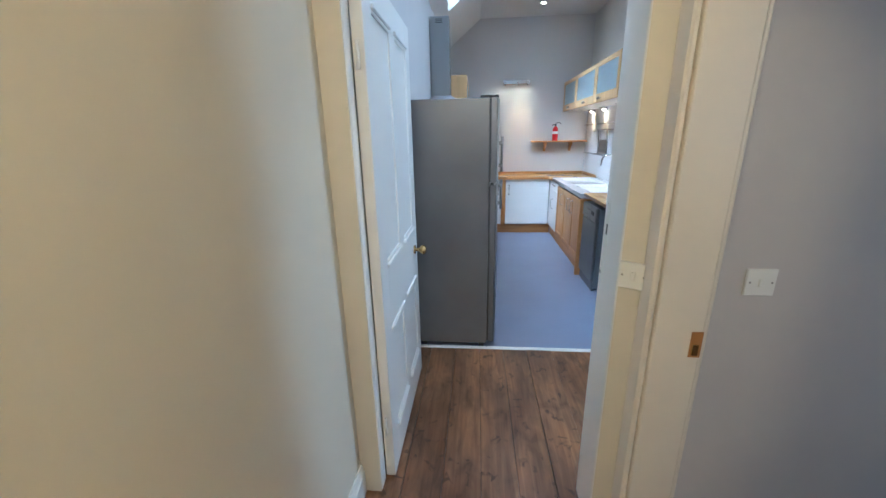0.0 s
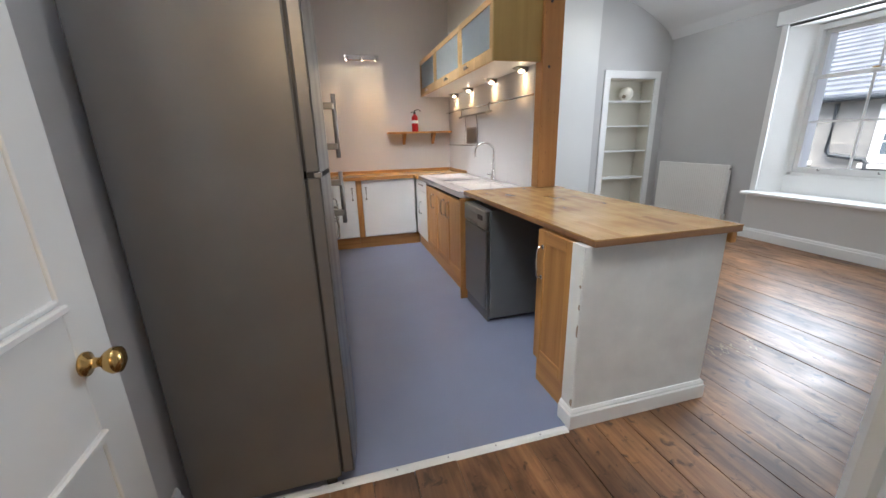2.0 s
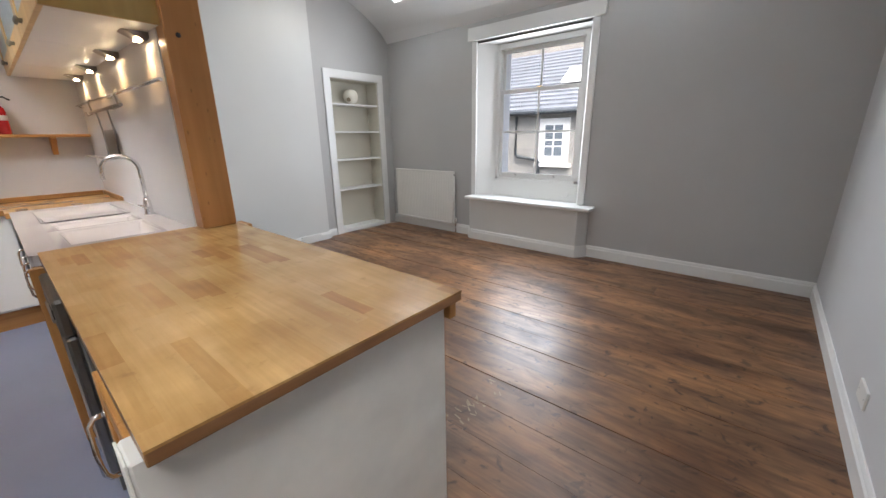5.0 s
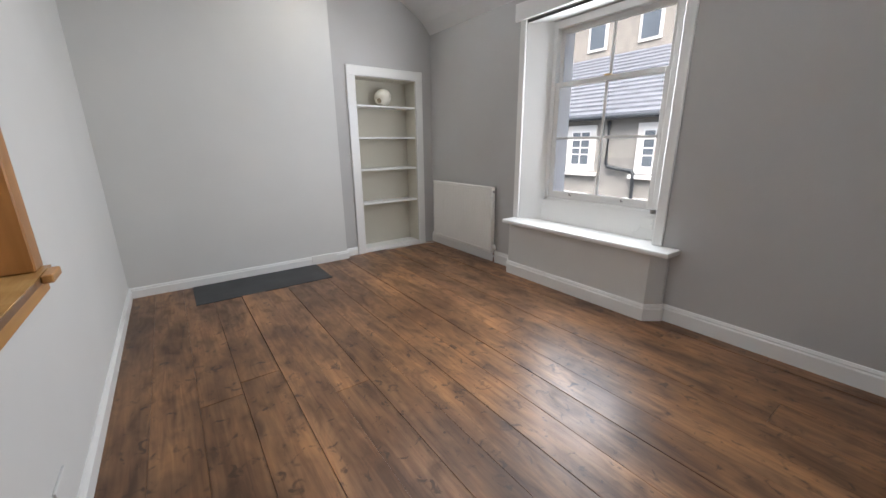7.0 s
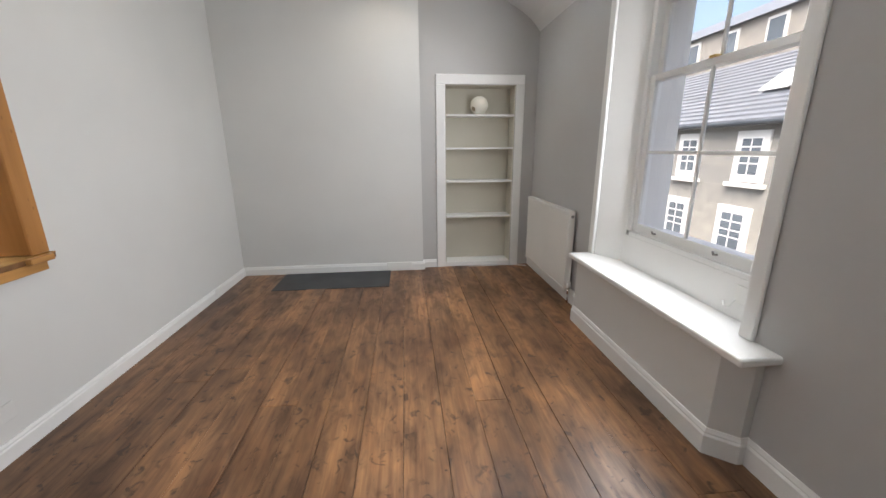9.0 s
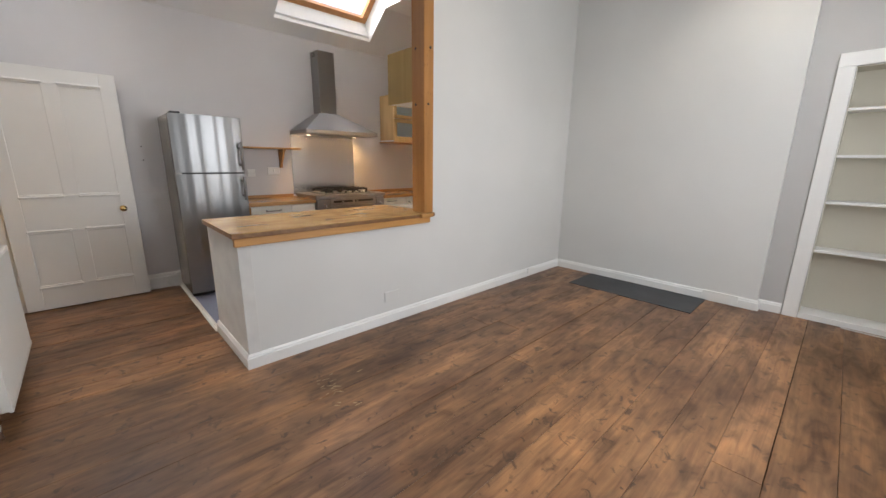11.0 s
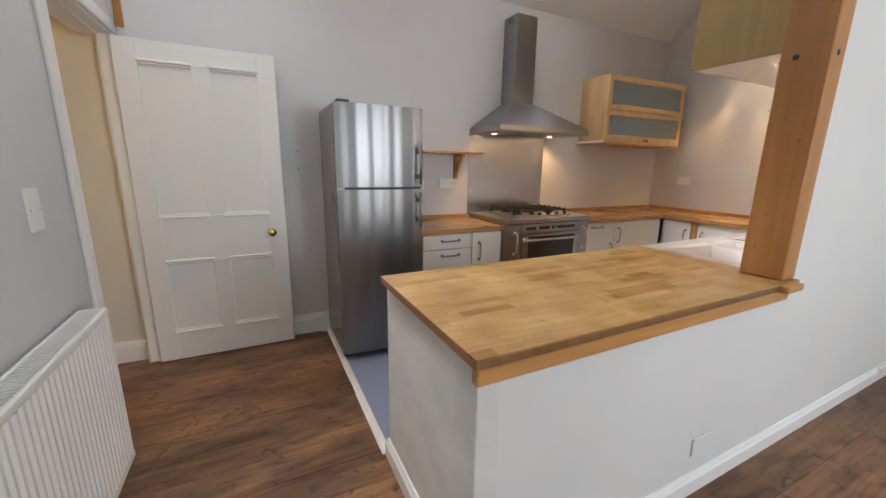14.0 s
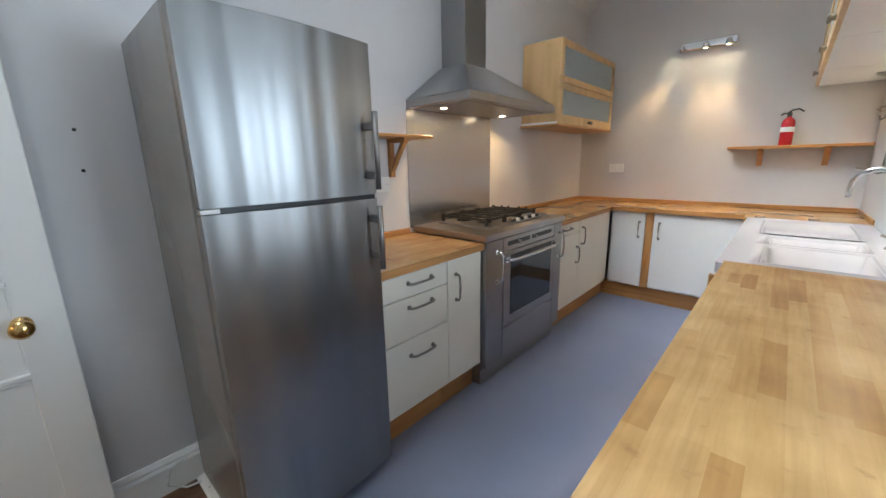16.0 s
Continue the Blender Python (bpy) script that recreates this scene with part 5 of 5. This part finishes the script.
u = wall_plate("light_switch", (0.829, YH - 0.031, 1.105), (0.082, 0.086), "-y", "white plastic light switch beside the kitchen doorway", "switch")
u.matrix_basis = u.matrix_basis @ Matrix.Rotation(math.atan2(-0.048, HX1 - DX1), 4, "Z")
wall_plate("light_switch", (1.205, 1.47, 1.085), (0.086, 0.086), "-y", "white plastic light switch on the side room wall", "switch")
wall_plate("light_switch", (1.20, YF, 1.21), (0.086, 0.146), "+y", "white painted double switch above the radiator", "switch")
wall_plate("socket", (0.26, YB, 1.245), (0.146, 0.086), "-y", "white plastic double socket above the back worktop", "socket")
wall_plate("socket", (XL, 3.66, 1.20), (0.086, 0.086), "+x", "white plastic single switch beside the fridge", "socket")
wall_plate("socket", (XL, 3.92, 1.22), (0.146, 0.086), "+x", "white plastic cooker switch beside the splashback", "socket")
wall_plate("socket", (XP1, 3.98, 0.235), (0.146, 0.086), "+x", "wall-coloured blank plate low on the half wall", "socket", 0, False, WALL)
wall_plate("socket", (XP1 + 0.016, 6.05, 0.07), (0.13, 0.07), "+x", "white socket set in the skirting", "socket", 0, False)
wall_plate("socket", (4.04, 6.702, 0.07), (0.30, 0.075), "-y", "pair of white sockets on the chimney breast skirting", "socket", 0, False)
wall_plate("socket", (XW - 0.018, 2.15, 0.07), (0.15, 0.075), "-x", "white socket set in the window wall skirting", "socket", 0, False)
wall_plate("socket", (3.65, YF, 0.26), (0.146, 0.086), "+y", "white socket on the wall beside the radiator", "socket", 2, False)
wall_plate("aerial_box", (5.79, 3.86, 0.72), (0.11, 0.09), "-x", "white aerial box on the window apron", "socket", 1, False)
solid("window_cable", T([(5.775, 3.90, 0.69), (5.765, 3.92, 0.645), (5.77, 3.96, 0.63), (5.775, 3.97, 0.66)], 0.004, 6), CABLE, "short white cable hanging from the aerial box", "cable", kind="")
solid("fridge_cable", T([(XL + 0.02, 2.80, 0.14), (XL + 0.03, 2.72, 0.12), (XL + 0.035, 2.70, 0.05), (XL + 0.05, 2.76, 0.008), (XL + 0.06, 2.81, 0.008)], 0.004, 6), CABLE, "thin white cable looped on the skirting by the fridge", "cable", kind="")
solid("recess_cable", T([(4.9, 6.76, 0.006), (5.1, 6.745, 0.006), (5.3, 6.765, 0.006), (5.5, 6.75, 0.006), (5.62, 6.70, 0.006)], 0.005, 6), CABLE, "white cable lying along the foot of the recess", "cable", kind="")
for z in (1.337, 1.47):
    solid("wall_plug_hole", lathe((XL, 2.665, z), [(0.006, 0), (0.006, 0.0012), (0.001, 0.0014)], "X", 10), BLACK, "small dark screw hole in the painted wall", "hole", kind="")
# metal threshold strip
u = thing("threshold_strip", (0.65, 2.82, 0), "white painted metal threshold strip with screws between floors", "threshold")
part("strip", prism([(2.800, 0.0), (2.812, 0.007), (2.832, 0.007), (2.845, 0.0)], "x", XL, 1.44), WHITE_WORN, u)
for k in range(7):
    part("screw", lathe((-0.02 + 0.22 * k, 2.822, 0.0065), [(0.004, 0), (0.004, 0.001), (0.001, 0.0014)], "Z", 8), IRON, u)


# ---- radiators ----
def radiator(name, L, H, D, label, near=False):
    """A double panel radiator along x, its back on y = 0, facing +y."""
    u = thing(name, (0, 0, 0), label, "radiator")
    bm = bmesh.new()
    n = int(L / 0.033)
    pts = [(0, D - 0.018)]
    for k in range(n):
        a = 0.02 + (L - 0.04) * k / n
        s = (L - 0.04) / n
        pts += [(a, D - 0.006), (a + s * 0.25, D), (a + s * 0.6, D), (a + s * 0.85, D - 0.006)]
    pts += [(L, D - 0.006), (L, D - 0.018)]
    part("front_panel", prism(pts, "z", 0.03, H - 0.03), RADW, u, "ribbed cream front panel")
    part("front_edge", B(0, D - 0.018, H - 0.03, L, D, H, 0.006, 2), RADW, u)
    part("front_edge", B(0, D - 0.018, 0, L, D, 0.03, 0.006, 2), RADW, u)
    part("back_panel", B(0, 0.02, 0.0, L, 0.035, H, 0.004), RADW, u)
    bm = bmesh.new()
    m = int(L / 0.018)
    for k in range(m):
        x = 0.01 + (L - 0.02) * k / m
        box(bm, x, 0.036, H - 0.012, x + 0.006, D - 0.019, H - 0.004)
    tagged(part("grille", bm, RADW, u), kind="stuff")
    part("fins", B(0.02, 0.045, 0.04, L - 0.02, D - 0.03, H - 0.04), IRON, u)
    for a in (-0.002, L - 0.006):
        part("side_cover", B(a, 0.02, 0.01, a + 0.008, D - 0.004, H, 0.003), RADW, u)
    part("plug", lathe((L + 0.004, D * 0.55, H - 0.05), [(0.017, 0), (0.017, 0.004), (0.008, 0.005)], "X", 14), CHROME, u, "chrome end plug")
    for x in (0.12, L - 0.12):
        part("bracket", B(x, 0.0, 0.08, x + 0.03, 0.02, H - 0.08), RADW, u)
    if near:
        part("vent_plug", lathe((-0.002, D * 0.55, H - 0.05), [(0.014, 0), (0.014, 0.006), (0.007, 0.008)], "-X", 14), IRON, u, "small dark vent plug")
    VX = -0.022 if near else L + 0.02
    v = part("valve", T([(VX, D * 0.5, -0.03), (VX, D * 0.5, 0.02)], 0.013, 10), CHROME, u)
    part("valve_head", lathe((VX, D * 0.5, 0.025), [(0.022, 0), (0.020, 0.01), (0.024, 0.015), (0.016, 0.06), (0.012, 0.062)], "Z", 14), RADW, v, "cream thermostatic valve head")
    part("pipe", T([(VX, D * 0.5, -0.02), (VX, D * 0.5, -0.12)], 0.008, 8), CHROME, v)
    return u


r = radiator("radiator", 0.98, 0.69, 0.115, "cream ribbed double panel radiator under the painted wall by the doorway")
r.matrix_basis = pose(1.10, YF + 0.004, 0.115)
r = radiator("radiator", 1.15, 0.75, 0.085, "cream panel radiator between the recess and the window", True)
r.matrix_basis = Matrix.Translation((XW - 0.005, 5.50, 0.135)) @ Matrix.Rotation(radians(90), 4, "Z")

# ---- ceiling lamps and hall lamp ----
spots = [(1.22, 6.20, 0.35), (1.22, 4.10, 1.3), (0.95, 2.30, 2.6), (4.0, 6.10, 4.4), (2.95, 4.60, 1.6)]
for x, y, power in spots:
    u = thing("downlight", (x, y, ZC), "small round recessed ceiling downlight, lit", "lamp", "ceiling downlights")
    part("rim", lathe((x, y, ZC), [(0.042, 0), (0.042, -0.004), (0.034, -0.006), (0.032, 0.0)]), WHITE, u)
    part("bulb", lathe((x, y, ZC - 0.001), [(0.031, 0), (0.030, -0.002)]), BULB, u, "lit lens")
    lamp("downlight_light", "SPOT", look((x, y, ZC - 0.02), (x, y, 0)), power, (1, 0.94, 0.86), spot=140, radius=0.03)
u = thing("hall_lamp", (0.35, -0.5, 2.6), "round white hall ceiling lamp, lit", "lamp")
part("shade", lathe((0.35, -0.5, 2.6), [(0.14, 0), (0.14, -0.04), (0.10, -0.08), (0.01, -0.09)]), glow("lit_opal", (1.0, 0.78, 0.5), 2), u)
lamp("hall_light", "POINT", pose(0.35, -0.5, 2.42), 8.5, (1.0, 0.64, 0.32), radius=0.1)
lamp("side_room_light", "AREA", look((2.6, -0.9, 1.7), (1.4, 1.4, 1.0)), 2.0, (1.0, 0.95, 0.9), size=1.0, size_y=1.2)


# ---- across the street ----
FARGLASS = paint("far_window_glass", (0.11, 0.13, 0.15), 0.12, 0.15, 0, 0.7)


def street():
    """A stone terrace with a slate roof, and a taller tenement behind."""
    X = 14.0
    h = thing("terrace_house", (X, 3.0, -6.0), "rubble stone house with slate roof and white framed windows", "house")
    Z_E = 2.08
    part("wall", B(X, -9, -6, X + 6.6, 24, Z_E), STONE, h)
    roof = part("roof", prism([(X - 0.25, Z_E - 0.05), (X - 0.25, Z_E + 0.08), (X + 3.3, Z_E + 2.5), (X + 6.8, Z_E)], "y", -9.2, 24.2), SLATE, h, "grey slate roof")
    bm = bmesh.new()
    for k in range(16):
        t = k / 16
        x, z = X - 0.25 + 3.55 * t, Z_E + 0.08 + 2.42 * t
        box(bm, x - 0.015, -9.2, z - 0.01, x + 0.20, 24.2, z + 0.05)
    tagged(part("slate_course", bm, SLATE, roof), kind="stuff")
    part("gutter", T([(X - 0.3, -9.2, Z_E), (X - 0.3, 24.2, Z_E)], 0.07, 8), PIPE, h, "dark cast iron gutter")
    for y in (9.2, 3.9):
        part("downpipe", T([(X - 0.12, y, Z_E - 0.1), (X - 0.12, y, 0.72), (X - 0.12, y - 0.08, 0.62), (X - 0.12, y - 0.85, 0.52), (X - 0.12, y - 0.92, 0.42), (X - 0.12, y - 0.92, -6)], 0.06, 8), PIPE, h, "dark downpipe")

    def house_window(y, z0, z1, w):
        f = part("window", B(X - 0.06, y - w / 2 - 0.17, z0 - 0.17, X + 0.02, y + w / 2 + 0.17, z1 + 0.17, 0.01), DRESSED, h, "white painted stone surround")
        part("recess", B(X - 0.055, y - w / 2, z0, X - 0.0605, y + w / 2, z1), WHITE, f)
        part("glass_pane", B(X - 0.062, y - w / 2 + 0.05, z0 + 0.05, X - 0.066, y + w / 2 - 0.05, z1 - 0.05), FARGLASS, f)
        for t in (0.5,):
            yy = y - w / 2 + w * t
            part("glazing_bar", B(X - 0.072, yy - 0.02, z0 + 0.05, X - 0.066, yy + 0.02, z1 - 0.05), WHITE, f)
        for t in (0.33, 0.52, 0.75):
            zz = z0 + (z1 - z0) * t
            part("glazing_bar", B(X - 0.074, y - w / 2 + 0.05, zz - 0.02, X - 0.0665, y + w / 2 - 0.05, zz + 0.02), WHITE, f)
        part("sill", B(X - 0.16, y - w / 2 - 0.28, z0 - 0.32, X + 0.02, y + w / 2 + 0.28, z0 - 0.2, 0.01), DRESSED, f)
    for y in (0.6, 3.0, 5.4, 7.8, 10.2, 12.4, 14.8, 17.2):
        house_window(y, 0.62, 1.72, 0.72)
        house_window(y + 0.2, -1.6, -0.45, 0.85)
    for y in (7.2, 12.6):
        sl = part("roof_window", prism([(X + 0.9, Z_E + 0.99), (X + 0.9, Z_E + 1.06), (X + 1.65, Z_E + 1.60), (X + 1.65, Z_E + 1.53)], "y", y, y + 0.9), WHITE, h, "pale roof window")
    g = thing("tenement", (26, 6, -6), "tall stone tenement with slate roof behind the houses, haze in its blue-grey colour", "building")
    part("wall", B(24, -16, -6, 34, 40, 8.4), TENEMENT, g)
    part("roof", prism([(23.7, 8.4), (29, 10.9), (34.3, 8.4)], "y", -16.3, 40.3), SLATE, g)
    for y in range(-14, 39, 3):
        f = part("window", B(23.92, y, 6.4, 24.02, y + 1.2, 8.2, 0.01), DRESSED, g)
        part("glass_pane", B(23.90, y + 0.15, 6.55, 23.925, y + 1.05, 8.05), FARGLASS, f)
    for y in (4.0, 14.0, 24.0):
        c = part("chimney", B(27.6, y, 9.6, 29.6, y + 1.6, 12.6, 0.02), TENEMENT, g)
        for k in range(3):
            part("chimney_pot", lathe((28.6, y + 0.35 + 0.45 * k, 12.6), [(0.16, 0), (0.13, 0.5), (0.15, 0.55)]), DRESSED, c)


street()


def scuffs():
    rnd = random.Random(11)
    bm = bmesh.new()
    for k in range(26):
        x, y = 2.78 + rnd.gauss(0, 0.09), 3.11 + rnd.gauss(0, 0.07)
        L, w, a = rnd.uniform(0.015, 0.05), rnd.uniform(0.004, 0.012), rnd.uniform(0.6, 2.2)
        c = [Vector((math.cos(a) * s * L + math.sin(a) * q * w, math.sin(a) * s * L - math.cos(a) * q * w, 0)) for s, q in ((-0.5, -0.3), (-0.1, -0.5), (0.5, -0.2), (0.45, 0.4), (0.0, 0.5), (-0.45, 0.2))]
        bm.faces.new([bm.verts.new(Vector((x, y, 0.0014)) + v) for v in c])
    solid("floor_scuffs", bm, paint("bare_scraped_wood", (0.36, 0.26, 0.15), 0.6, 0.25, 0.2, 30), "pale scraped marks on the dark floorboards", "scuffs", kind="stuff")


scuffs()

# ---- floorboards ----
def board_floor():
    rnd = random.Random(5)
    base = solid("floor", B(-0.4, -1.3, -0.09, XW + 0.1, YB + 0.2, -0.055), GAP, "dark stained wooden floorboards along the room", "floor")
    cache = {}
    x = -0.33
    while x < XW:
        w = rnd.choice((0.16, 0.17, 0.18)) if x < 2.19 else rnd.choice((0.19, 0.205, 0.215, 0.225))
        if x < 2.19 < x + w:
            w = 2.19 - x + 1e-4
        y0, y1 = (-1.3, YE - 0.012 if x < 1.44 else YE + 0.012) if x < 2.19 else ((-1.3, YB) if x < 3.2 else (1.5, YB))
        cuts = [y0]
        y = y0 + rnd.uniform(1.2, 2.8) if x < 2.19 or rnd.random() < 0.35 else y1
        while y < y1 - 0.9:
            cuts.append(y)
            y += rnd.uniform(2.6, 4.2)
        cuts.append(y1)
        for a, b in zip(cuts, cuts[1:]):
            key = (round(w, 3), round(b - a, 2))
            if key not in cache:
                bm = B(0, 0, -0.02, w - rnd.choice((0.001, 0.0015, 0.002, 0.004)), b - a - 0.002, 0.0)
                top = [e for e in bm.edges if all(v.co.z > -0.001 for v in e.verts)]
                bmesh.ops.bevel(bm, geom=top, offset=0.0012, segments=1, affect="EDGES")
                cache[key] = to_mesh("board", bm, BOARD)
            ob = new("board", cache[key])
            ob.parent = base
            ob.matrix_basis = pose(x, a, rnd.uniform(-0.0015, 0.0008), rnd.uniform(-0.03, 0.03), rnd.uniform(-0.25, 0.25), 0)
        x += w
    return base


board_floor()
